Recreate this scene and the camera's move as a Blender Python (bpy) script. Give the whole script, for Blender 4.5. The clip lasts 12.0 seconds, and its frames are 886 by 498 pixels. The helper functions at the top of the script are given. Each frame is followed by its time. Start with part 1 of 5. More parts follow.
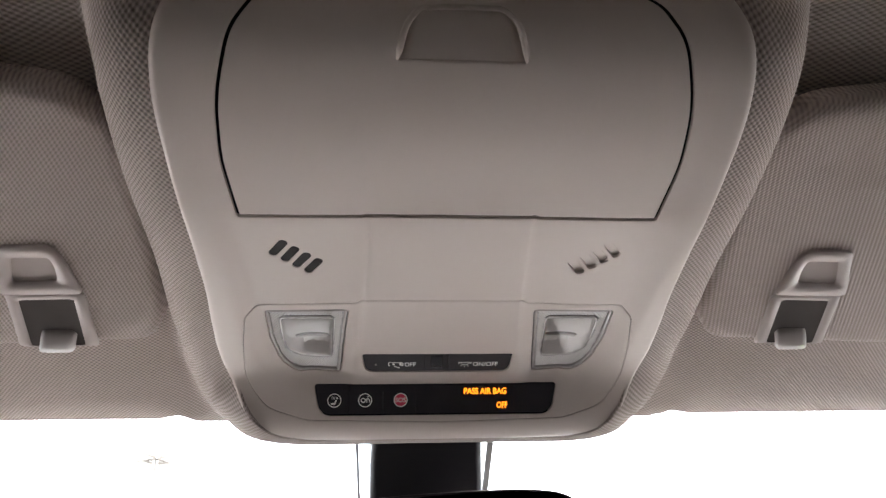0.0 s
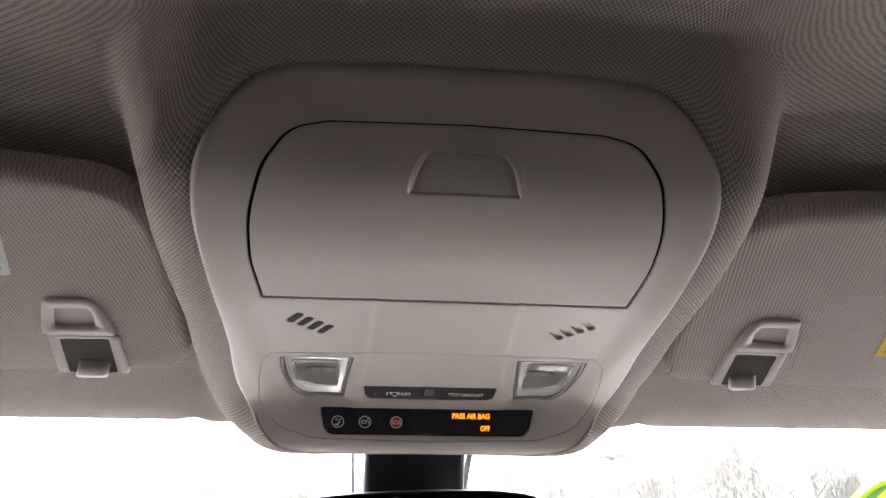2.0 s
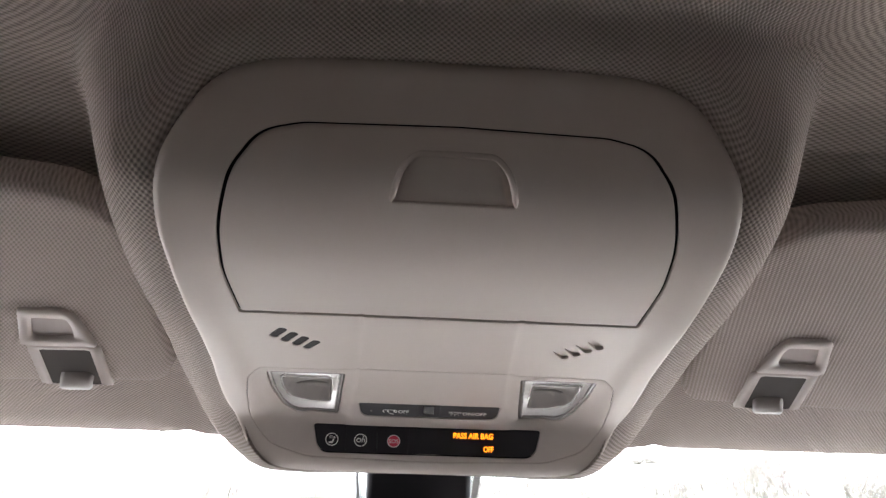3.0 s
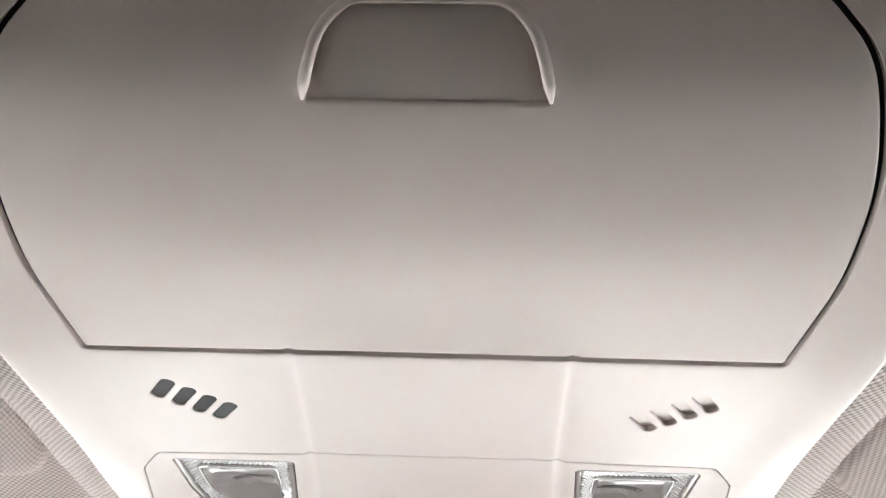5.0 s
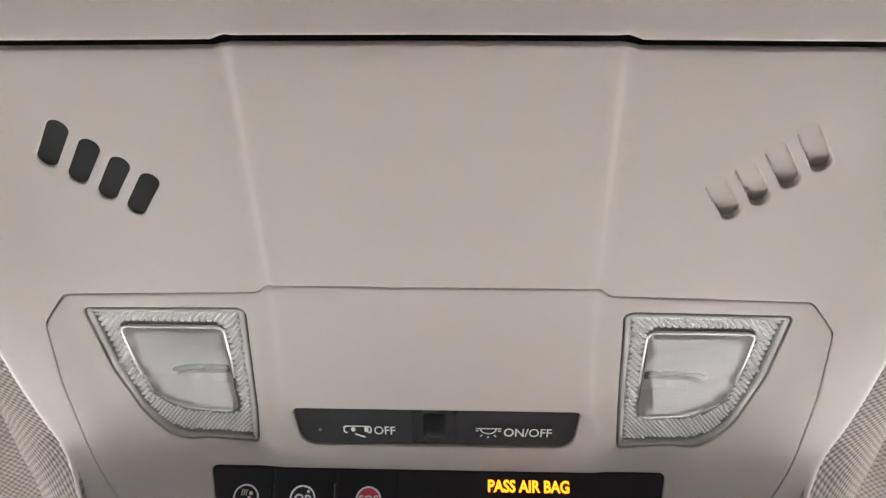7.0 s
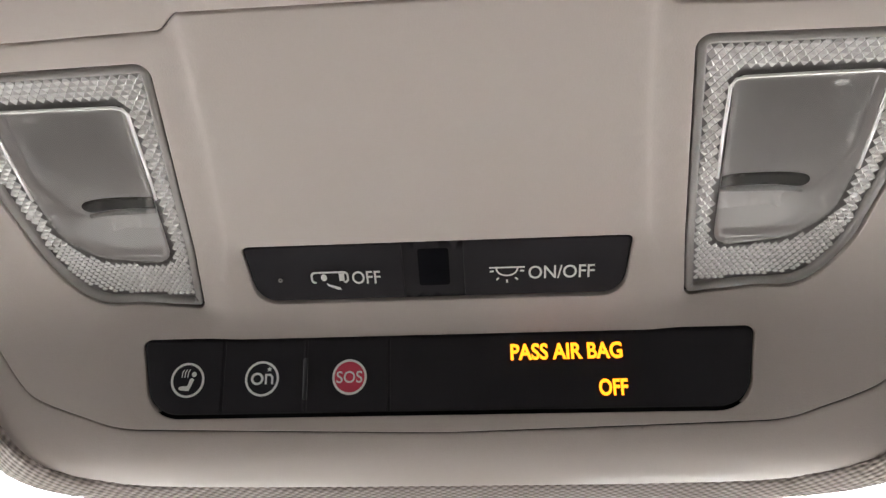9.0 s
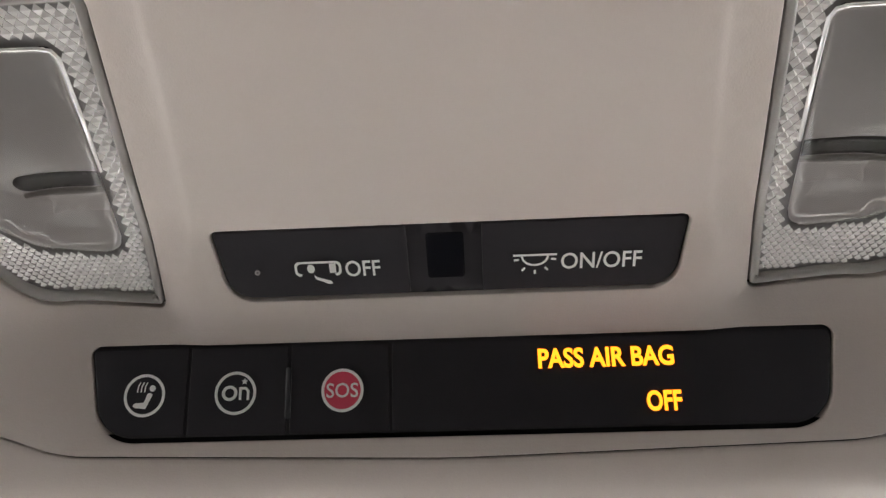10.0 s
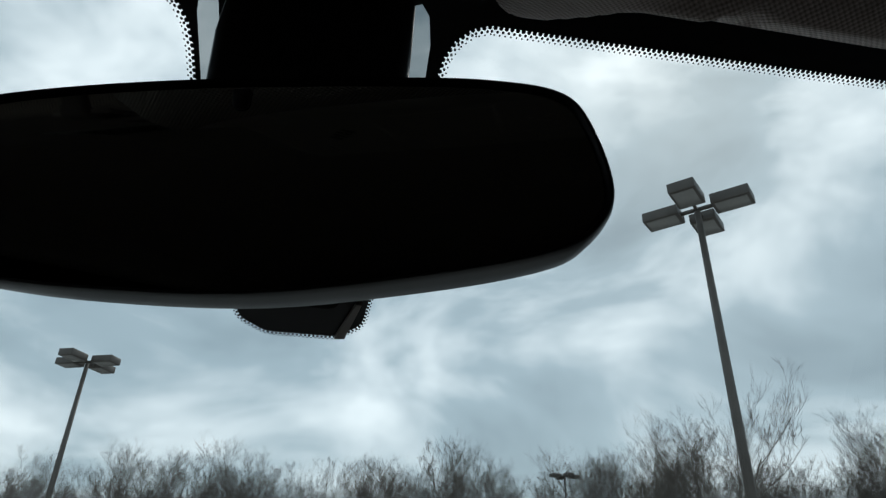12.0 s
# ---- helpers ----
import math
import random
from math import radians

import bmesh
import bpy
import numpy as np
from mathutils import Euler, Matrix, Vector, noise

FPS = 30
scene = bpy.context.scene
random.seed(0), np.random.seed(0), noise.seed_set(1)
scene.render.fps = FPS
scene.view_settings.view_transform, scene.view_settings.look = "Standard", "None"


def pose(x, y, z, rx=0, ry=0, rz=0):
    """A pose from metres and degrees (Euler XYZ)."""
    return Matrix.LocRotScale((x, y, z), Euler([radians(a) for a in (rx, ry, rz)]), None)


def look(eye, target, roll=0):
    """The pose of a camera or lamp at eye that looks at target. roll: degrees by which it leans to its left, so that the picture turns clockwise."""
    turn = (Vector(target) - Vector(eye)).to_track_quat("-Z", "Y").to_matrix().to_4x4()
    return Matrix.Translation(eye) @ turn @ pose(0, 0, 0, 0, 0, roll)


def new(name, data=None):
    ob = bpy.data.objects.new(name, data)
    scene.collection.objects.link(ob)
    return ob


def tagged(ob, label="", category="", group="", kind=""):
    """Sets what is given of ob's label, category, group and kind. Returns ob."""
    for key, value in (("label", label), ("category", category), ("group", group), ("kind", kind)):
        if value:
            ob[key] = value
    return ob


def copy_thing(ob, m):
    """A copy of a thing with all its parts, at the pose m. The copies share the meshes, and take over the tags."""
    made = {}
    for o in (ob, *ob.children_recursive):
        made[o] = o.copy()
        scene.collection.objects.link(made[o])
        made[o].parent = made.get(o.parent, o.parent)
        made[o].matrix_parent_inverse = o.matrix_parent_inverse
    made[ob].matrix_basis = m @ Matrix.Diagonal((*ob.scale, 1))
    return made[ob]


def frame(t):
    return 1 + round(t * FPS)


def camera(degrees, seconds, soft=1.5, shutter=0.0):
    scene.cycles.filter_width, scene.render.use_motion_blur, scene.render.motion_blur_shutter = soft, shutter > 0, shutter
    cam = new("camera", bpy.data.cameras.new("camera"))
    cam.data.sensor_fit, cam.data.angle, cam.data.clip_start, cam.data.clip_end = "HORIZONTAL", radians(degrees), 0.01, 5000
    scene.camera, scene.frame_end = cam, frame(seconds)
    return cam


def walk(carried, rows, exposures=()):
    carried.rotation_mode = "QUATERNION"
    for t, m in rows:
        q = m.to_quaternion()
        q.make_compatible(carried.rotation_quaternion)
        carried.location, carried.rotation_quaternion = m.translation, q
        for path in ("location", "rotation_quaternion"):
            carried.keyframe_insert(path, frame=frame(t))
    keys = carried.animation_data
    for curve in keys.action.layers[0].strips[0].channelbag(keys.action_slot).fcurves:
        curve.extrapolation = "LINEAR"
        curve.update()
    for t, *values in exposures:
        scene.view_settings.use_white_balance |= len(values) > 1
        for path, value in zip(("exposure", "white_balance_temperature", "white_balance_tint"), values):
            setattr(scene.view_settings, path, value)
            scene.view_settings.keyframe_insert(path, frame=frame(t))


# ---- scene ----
from mathutils.geometry import delaunay_2d_cdt

# ---- camera ----
PATH = (
    (0.0, -0.0222, -0.2850, -0.1542, 123.43, 1.86, -3.47),
    (0.5, -0.0252, -0.3185, -0.1423, 120.67, 1.72, -4.09),
    (1.0, -0.0281, -0.3420, -0.1266, 117.34, 0.95, -4.88),
    (1.5, -0.0305, -0.3549, -0.1160, 117.14, 0.51, -5.42),
    (2.0, -0.0308, -0.3541, -0.1097, 116.72, 0.29, -5.40),
    (2.5, -0.0254, -0.3482, -0.1061, 116.79, -0.29, -4.67),
    (3.0, -0.0140, -0.3356, -0.0936, 116.72, -1.19, -3.54),
    (3.5, -0.0044, -0.3120, -0.0752, 116.78, -1.80, -2.03),
    (3.7, -0.0030, -0.3017, -0.0650, 117.14, -2.09, -1.52),
    (5.3, 0.0073, -0.1959, -0.0631, 126.94, -1.70, 0.64),
    (5.5, 0.0066, -0.1854, -0.0661, 128.09, -1.63, 0.69),
    (6.0, 0.0021, -0.1632, -0.0747, 129.19, -1.28, -0.13),
    (6.5, 0.0068, -0.1444, -0.0861, 131.38, -1.47, 0.52),
    (7.0, 0.0065, -0.1259, -0.0943, 131.43, -1.40, 0.75),
    (7.5, 0.0059, -0.1075, -0.1008, 131.65, -1.46, 1.58),
    (7.7, 0.0107, -0.1016, -0.1026, 131.61, -2.14, 2.41),
    (9.3, 0.0108, -0.0448, -0.0973, 132.89, -1.00, 4.02),
    (9.5, 0.0072, -0.0410, -0.0911, 132.28, -0.92, 3.96),
    (10.0, 0.0047, -0.0315, -0.0855, 133.38, -0.31, 3.46),
    (10.5, -0.0030, -0.0405, -0.1055, 132.68, 0.08, 2.43),
    (11.0, 0.0088, -0.0462, -0.1516, 130.03, -1.41, 0.54),
    (11.3, 0.0140, -0.0393, -0.1801, 126.04, -1.85, -1.96),
    (11.5, 0.0197, -0.0319, -0.1947, 123.64, -1.99, -3.57),
    (11.7, 0.0243, -0.0256, -0.2046, 121.21, -1.95, -6.05),
    (12.0, 0.0240, -0.0125, -0.2060, 117.96, -1.31, -9.99),
)
LENS = 69.40
EXPOSURES = (
    (0.0, 5.25, 7100, 21), (0.5, 5.35, 7100, 21), (1.0, 5.22, 7050, 21), (1.5, 5.12, 7050, 21), (2.5, 5.30, 7000, 20), (3.5, 5.60, 7000, 20), (3.7, 5.80, 7000, 20),
    (5.3, 6.42, 6800, 15), (5.8, 6.46, 6800, 15), (6.5, 5.80, 6900, 15), (7.7, 5.62, 7000, 16), (9.5, 5.52, 7200, 17), (10.5, 5.45, 7100, 17),
    (10.8, 5.05, 6900, 15), (11.0, 4.05, 6700, 13), (11.2, 3.25, 6600, 12), (11.4, 2.20, 6500, 11), (11.6, 1.25, 6500, 10), (11.8, 0.6, 6450, 9), (12.0, 0.12, 6400, 8),
)
cam = camera(LENS, 12.0, soft=1.35)
walk(cam, [(t, pose(x, y, z, rx, ry, rz)) for t, x, y, z, rx, ry, rz in PATH], EXPOSURES)

# ---- sky and sun ----
world = bpy.data.worlds.new("overcast_sky")
scene.world = world
world.use_nodes = True
wn, wl = world.node_tree.nodes, world.node_tree.links
wn.clear()
w_out = wn.new("ShaderNodeOutputWorld")
w_mix = wn.new("ShaderNodeMixShader")
w_sky = wn.new("ShaderNodeTexSky")
w_sky.sky_type = "NISHITA"
w_sky.sun_disc = False
w_sky.sun_elevation = radians(42)
w_sky.sun_rotation = radians(35)
w_bg1 = wn.new("ShaderNodeBackground")
w_bg1.inputs["Strength"].default_value = 0.08
w_bg2 = wn.new("ShaderNodeBackground")
w_bg2.inputs["Strength"].default_value = 0.78
w_tc = wn.new("ShaderNodeTexCoord")
w_map = wn.new("ShaderNodeMapping")
w_map.inputs["Scale"].default_value = (1.0, 1.0, 1.7)
w_map.inputs["Location"].default_value = (1.3, 4.2, 2.2)
w_n = wn.new("ShaderNodeTexNoise")
w_n.inputs["Scale"].default_value = 2.6
w_n.inputs["Detail"].default_value = 7.0
w_n.inputs["Roughness"].default_value = 0.52
w_n.inputs["Distortion"].default_value = 0.35
w_r = wn.new("ShaderNodeValToRGB")
w_r.color_ramp.elements[0].position = 0.36
w_r.color_ramp.elements[0].color = (0.34, 0.44, 0.50, 1)
w_r.color_ramp.elements[1].position = 0.66
w_r.color_ramp.elements[1].color = (1.25, 1.34, 1.40, 1)
w_mid = w_r.color_ramp.elements.new(0.5)
w_mid.color = (0.53, 0.66, 0.74, 1)
wl.new(w_tc.outputs["Generated"], w_map.inputs["Vector"])
wl.new(w_map.outputs["Vector"], w_n.inputs["Vector"])
wl.new(w_n.outputs["Fac"], w_r.inputs["Fac"])
wl.new(w_r.outputs["Color"], w_bg2.inputs["Color"])
wl.new(w_sky.outputs["Color"], w_bg1.inputs["Color"])
w_mix.inputs["Fac"].default_value = 0.85
wl.new(w_bg1.outputs["Background"], w_mix.inputs[1])
wl.new(w_bg2.outputs["Background"], w_mix.inputs[2])
wl.new(w_mix.outputs["Shader"], w_out.inputs["Surface"])

sun_data = bpy.data.lights.new("sun", "SUN")
sun_data.energy = 0.8
sun_data.angle = radians(25)
sun_data.color = (1.0, 0.96, 0.9)
sun = new("sun", sun_data)
sun.matrix_world = look((20, 28, 30), (0, 0, 0))


# ---- materials ----
def material(name, color, rough=0.5, metal=0.0, bump=0.0, grain=900.0, tint=0.06, blotch=14.0, spec=0.5):
    """A principled surface with a fine grain and a slow drift of its colour."""
    m = bpy.data.materials.new(name)
    m.use_nodes = True
    nt = m.node_tree
    p = nt.nodes["Principled BSDF"]
    p.inputs["Roughness"].default_value = rough
    p.inputs["Metallic"].default_value = metal
    p.inputs["Specular IOR Level"].default_value = spec
    tc = nt.nodes.new("ShaderNodeTexCoord")
    big = nt.nodes.new("ShaderNodeTexNoise")
    big.inputs["Scale"].default_value = blotch
    big.inputs["Detail"].default_value = 4
    fine = nt.nodes.new("ShaderNodeTexNoise")
    fine.inputs["Scale"].default_value = grain
    fine.inputs["Detail"].default_value = 3
    for n in (big, fine):
        nt.links.new(tc.outputs["Object"], n.inputs["Vector"])
    ramp = nt.nodes.new("ShaderNodeValToRGB")
    c = Vector(color)
    ramp.color_ramp.elements[0].position = 0.3
    ramp.color_ramp.elements[1].position = 0.7
    ramp.color_ramp.elements[0].color = (*(c * (1 - tint)), 1)
    ramp.color_ramp.elements[1].color = (*(c * (1 + tint)), 1)
    nt.links.new(big.outputs["Fac"], ramp.inputs["Fac"])
    nt.links.new(ramp.outputs["Color"], p.inputs["Base Color"])
    if bump:
        b = nt.nodes.new("ShaderNodeBump")
        b.inputs["Strength"].default_value = bump
        b.inputs["Distance"].default_value = 0.0004
        nt.links.new(fine.outputs["Fac"], b.inputs["Height"])
        nt.links.new(b.outputs["Normal"], p.inputs["Normal"])
    rr = nt.nodes.new("ShaderNodeMapRange")
    rr.inputs["To Min"].default_value = max(0.0, rough - 0.05)
    rr.inputs["To Max"].default_value = min(1.0, rough + 0.05)
    nt.links.new(fine.outputs["Fac"], rr.inputs["Value"])
    nt.links.new(rr.outputs["Result"], p.inputs["Roughness"])
    return m


def woven(name, color, pitch_u, pitch_v, depth=0.0007, contrast=0.35, lean=0.0):
    """Knitted cloth: staggered stitches along the UV map, which is in metres."""
    m = bpy.data.materials.new(name)
    m.use_nodes = True
    nt = m.node_tree
    p = nt.nodes["Principled BSDF"]
    p.inputs["Roughness"].default_value = 0.92
    p.inputs["Specular IOR Level"].default_value = 0.15
    p.inputs["Sheen Weight"].default_value = 0.15
    p.inputs["Sheen Roughness"].default_value = 0.35
    uv = nt.nodes.new("ShaderNodeUVMap")
    uv.uv_map = "weave"
    wob = nt.nodes.new("ShaderNodeTexNoise")
    wob.inputs["Scale"].default_value = 90
    nt.links.new(uv.outputs["UV"], wob.inputs["Vector"])
    sep = nt.nodes.new("ShaderNodeSeparateXYZ")
    nt.links.new(uv.outputs["UV"], sep.inputs[0])

    def math_node(op, a, b=None, c=None):
        n = nt.nodes.new("ShaderNodeMath")
        n.operation = op
        for i, q in enumerate((a, b, c)):
            if q is None:
                continue
            if isinstance(q, (int, float)):
                n.inputs[i].default_value = q
            else:
                nt.links.new(q, n.inputs[i])
        return n.outputs[0]

    leaned = math_node("MULTIPLY_ADD", sep.outputs[1], lean, sep.outputs[0])
    ph = math_node("MULTIPLY", wob.outputs["Fac"], 2.2)
    su = math_node("SINE", math_node("MULTIPLY_ADD", leaned, math.tau / pitch_u, ph))
    sv = math_node("SINE", math_node("MULTIPLY_ADD", sep.outputs[1], math.tau / pitch_v, ph))
    prod = math_node("MULTIPLY", su, sv)
    h = math_node("MULTIPLY_ADD", prod, 0.5, 0.5)
    big = nt.nodes.new("ShaderNodeTexNoise")
    big.inputs["Scale"].default_value = 9
    big.inputs["Detail"].default_value = 5
    nt.links.new(uv.outputs["UV"], big.inputs["Vector"])
    fuzz = nt.nodes.new("ShaderNodeTexNoise")
    fuzz.inputs["Scale"].default_value = 1600
    nt.links.new(uv.outputs["UV"], fuzz.inputs["Vector"])
    hh = math_node("MULTIPLY_ADD", fuzz.outputs["Fac"], 0.25, h)
    # holes between the stitches are coloured darker, as shade would make them
    ramp = nt.nodes.new("ShaderNodeValToRGB")
    c = Vector(color)
    ramp.color_ramp.elements[0].position = 0.1
    ramp.color_ramp.elements[1].position = 0.95
    ramp.color_ramp.elements[0].color = (*(c * (1 - contrast)), 1)
    ramp.color_ramp.elements[1].color = (*(c * (1 + contrast * 0.35)), 1)
    nt.links.new(hh, ramp.inputs["Fac"])
    mul = nt.nodes.new("ShaderNodeMix")
    mul.data_type = "RGBA"
    mul.blend_type = "MULTIPLY"
    mul.inputs["Factor"].default_value = 0.25
    nt.links.new(ramp.outputs["Color"], mul.inputs["A"])
    nt.links.new(big.outputs["Fac"], mul.inputs["B"])
    nt.links.new(mul.outputs["Result"], p.inputs["Base Color"])
    b = nt.nodes.new("ShaderNodeBump")
    b.inputs["Strength"].default_value = 0.8
    b.inputs["Distance"].default_value = depth
    nt.links.new(hh, b.inputs["Height"])
    nt.links.new(b.outputs["Normal"], p.inputs["Normal"])
    return m


def clear(name, tint=(1, 1, 1), gloss=0.08, rough=0.0):
    """Thin clear pane: lets light through, with a Fresnel gloss."""
    m = bpy.data.materials.new(name)
    m.use_nodes = True
    nt = m.node_tree
    nt.nodes.clear()
    out = nt.nodes.new("ShaderNodeOutputMaterial")
    mix = nt.nodes.new("ShaderNodeMixShader")
    tr = nt.nodes.new("ShaderNodeBsdfTransparent")
    tr.inputs["Color"].default_value = (*tint, 1)
    gl = nt.nodes.new("ShaderNodeBsdfGlossy")
    gl.inputs["Roughness"].default_value = rough
    fr = nt.nodes.new("ShaderNodeFresnel")
    fr.inputs["IOR"].default_value = 1.0 + gloss * 6
    nt.links.new(fr.outputs[0], mix.inputs["Fac"])
    nt.links.new(tr.outputs[0], mix.inputs[1])
    nt.links.new(gl.outputs[0], mix.inputs[2])
    nt.links.new(mix.outputs[0], out.inputs["Surface"])
    return m


def glow(name, color, strength):
    m = bpy.data.materials.new(name)
    m.use_nodes = True
    p = m.node_tree.nodes["Principled BSDF"]
    p.inputs["Base Color"].default_value = (*[c * 0.5 for c in color], 1)
    p.inputs["Emission Color"].default_value = (*color, 1)
    p.inputs["Emission Strength"].default_value = strength
    return m


PLASTIC = material("warm_grey_plastic", (0.545, 0.468, 0.430), 0.50, 0, 0.12, 2600, 0.02, 8, 0.42)
PLASTIC_CLIP = material("grey_clip_plastic", (0.40, 0.335, 0.310), 0.45, 0, 0.1, 2200, 0.03, 20)
# grey plastic, darkened for the shade the hook sits in
HOOK = material("shaded_grey_hook_plastic", (0.20, 0.17, 0.162), 0.5, 0, 0.1, 2200, 0.03, 20)
CLOTH = woven("headliner_knit", (0.47, 0.392, 0.357), 0.0025, 0.0025, 0.0006, 0.50)
CLOTH_VISOR = woven("visor_knit", (0.50, 0.418, 0.384), 0.0022, 0.0034, 0.0005, 0.36, 0.45)
BLACK = material("black_plastic", (0.012, 0.011, 0.013), 0.40, 0, 0.08, 2500, 0.1, 30, 0.25)
BLACK_GLOSS = material("gloss_black_plastic", (0.006, 0.006, 0.009), 0.25, 0, 0.02, 2500, 0.1, 30, 0.15)
BLACK_BUTTON = material("black_button_rubber", (0.030, 0.027, 0.031), 0.5, 0, 0.1, 3000, 0.1, 60, 0.12)
CLIP_SHADE = material("brown_clip_shade", (0.062, 0.052, 0.049), 0.6, 0, 0.1, 1500, 0.1, 40, 0.1)
# near-black, mostly for sheets that stand in for shade in gaps
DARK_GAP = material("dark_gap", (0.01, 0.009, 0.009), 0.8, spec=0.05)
SLOT_SHADE = material("slot_shade", (0.020, 0.018, 0.019), 0.7, 0, 0.1, 1500, 0.1, 30, 0.2)
PRINT = material("white_print", (0.88, 0.86, 0.83), 0.5, 0, 0, 900, 0.04)
PRINT_RED = material("red_print", (0.72, 0.06, 0.11), 0.45, 0, 0, 900, 0.05)
AMBER = glow("amber_display", (1.0, 0.25, 0.014), 0.075)
def add_glow(m, strength):
    """Adds a made-up faint emission that brightens the map lamp optics."""
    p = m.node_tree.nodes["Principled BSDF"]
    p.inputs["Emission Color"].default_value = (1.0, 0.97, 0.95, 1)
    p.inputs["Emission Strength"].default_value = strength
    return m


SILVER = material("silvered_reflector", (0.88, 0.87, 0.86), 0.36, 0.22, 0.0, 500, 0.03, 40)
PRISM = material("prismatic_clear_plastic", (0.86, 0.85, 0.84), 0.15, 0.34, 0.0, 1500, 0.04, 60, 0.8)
# darker ground plate, standing in for the shade between the prisms
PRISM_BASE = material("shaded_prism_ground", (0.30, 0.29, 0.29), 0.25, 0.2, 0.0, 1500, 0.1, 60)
# faint emission added to brighten the optics of the unlit lamps
add_glow(SILVER, 0.0011)
add_glow(PRISM, 0.0017)
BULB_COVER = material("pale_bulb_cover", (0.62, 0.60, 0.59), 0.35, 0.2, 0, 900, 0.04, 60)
# white with added emission, painting the bright patch seen in the pocket
POCKET_GLOW = add_glow(material("pocket_glow_patch", (0.90, 0.90, 0.89), 0.3, 0.1, 0, 900, 0.03, 60), 0.0020)
# dark plate colour that stands in for shade in the bulb pocket
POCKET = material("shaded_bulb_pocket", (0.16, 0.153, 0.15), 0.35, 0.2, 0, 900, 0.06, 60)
LENS_RIM = material("clear_plastic_edge", (0.30, 0.275, 0.265), 0.18, 0.0, 0.0, 900, 0.1, 60)
LENS_CLEAR = clear("clear_lamp_window", (0.93, 0.93, 0.93), 0.09, 0.03)
GLASS_DOTTED = clear("dotted_glass", (0.36, 0.38, 0.385), 0.02)
GLASS = clear("windscreen_glass", (0.88, 0.92, 0.91), 0.05)
MIRROR = material("dimming_mirror_glass", (0.20, 0.215, 0.20), 0.015, 1.0, 0, 900, 0.02)
CERAMIC = material("black_ceramic_band", (0.006, 0.006, 0.008), 0.35)
LABEL_YELLOW = material("yellow_label", (0.62, 0.40, 0.035), 0.5, 0, 0, 900, 0.05)
LABEL_WHITE = material("pale_label", (0.62, 0.60, 0.56), 0.5, 0, 0, 900, 0.05)
INK = material("black_ink", (0.02, 0.018, 0.016), 0.5)
NEON = material("neon_yellow_vinyl", (0.62, 0.95, 0.05), 0.5)
NEON_DARK = material("green_vinyl", (0.12, 0.36, 0.05), 0.5)
# unseen dashboard; its grey is picked to bounce light onto the console
DASH = material("grey_dashboard", (0.12, 0.115, 0.109), 0.6, 0, 0.3, 300, 0.1, 3)
# blacker than real trim, so the unseen walls bounce almost no light
CABIN = material("near_black_cabin", (0.006, 0.0058, 0.0056), 0.9, 0, 0.2, 300, 0.1, 3, 0.03)
# unseen floor and seat block, toned for a little bounce light
SEAT = material("dark_grey_bounce", (0.045, 0.043, 0.041), 0.9, 0, 0.3, 500, 0.1, 3, 0.1)
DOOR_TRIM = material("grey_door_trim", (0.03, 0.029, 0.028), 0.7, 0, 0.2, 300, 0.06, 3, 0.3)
CABIN_PALE = material("grey_cabin_trim", (0.34, 0.31, 0.285), 0.6, 0, 0.2, 300, 0.05, 3)
# unseen ground, kept pale to throw light up into the cabin
PALE_GROUND = material("pale_ground", (0.32, 0.315, 0.30), 0.85, 0, 0.6, 60, 0.15, 0.35)
STEEL = material("bronze_painted_steel", (0.085, 0.074, 0.065), 0.5, 0.0, 0.1, 200, 0.12, 4)
LAMP_GLASS = material("lamp_diffuser", (0.26, 0.25, 0.24), 0.25)
BARK = material("grey_brown_bark", (0.125, 0.108, 0.093), 0.9, 0, 0.6, 40, 0.3, 1.2)
TWIG = material("bare_twigs", (0.13, 0.113, 0.097), 0.9, 0, 0.3, 60, 0.3, 0.6)
BRUSH = material("evergreen_brush", (0.115, 0.108, 0.088), 0.9, 0, 0.5, 30, 0.4, 0.5)


# ---- building helpers ----
def link_mesh(name, bm, mat, smooth=True):
    me = bpy.data.meshes.new(name)
    bm.to_mesh(me)
    bm.free()
    me.materials.append(mat)
    if smooth:
        me.shade_smooth()
    return new(name, me)


def part(name, bm, mat, parent=None, label="", smooth=True):
    """Links a bmesh as one mesh object under a thing or a part."""
    ob = link_mesh(name, bm, mat, smooth)
    if parent is not None:
        ob.parent = parent
        ob.matrix_parent_inverse = parent.matrix_world.inverted()
    return tagged(ob, label)


def thing(name, at, label, category, group="", kind=""):
    ob = new(name)
    ob.empty_display_size = 0.02
    ob.matrix_world = Matrix.Translation(at)
    return tagged(ob, label, category, group, kind)


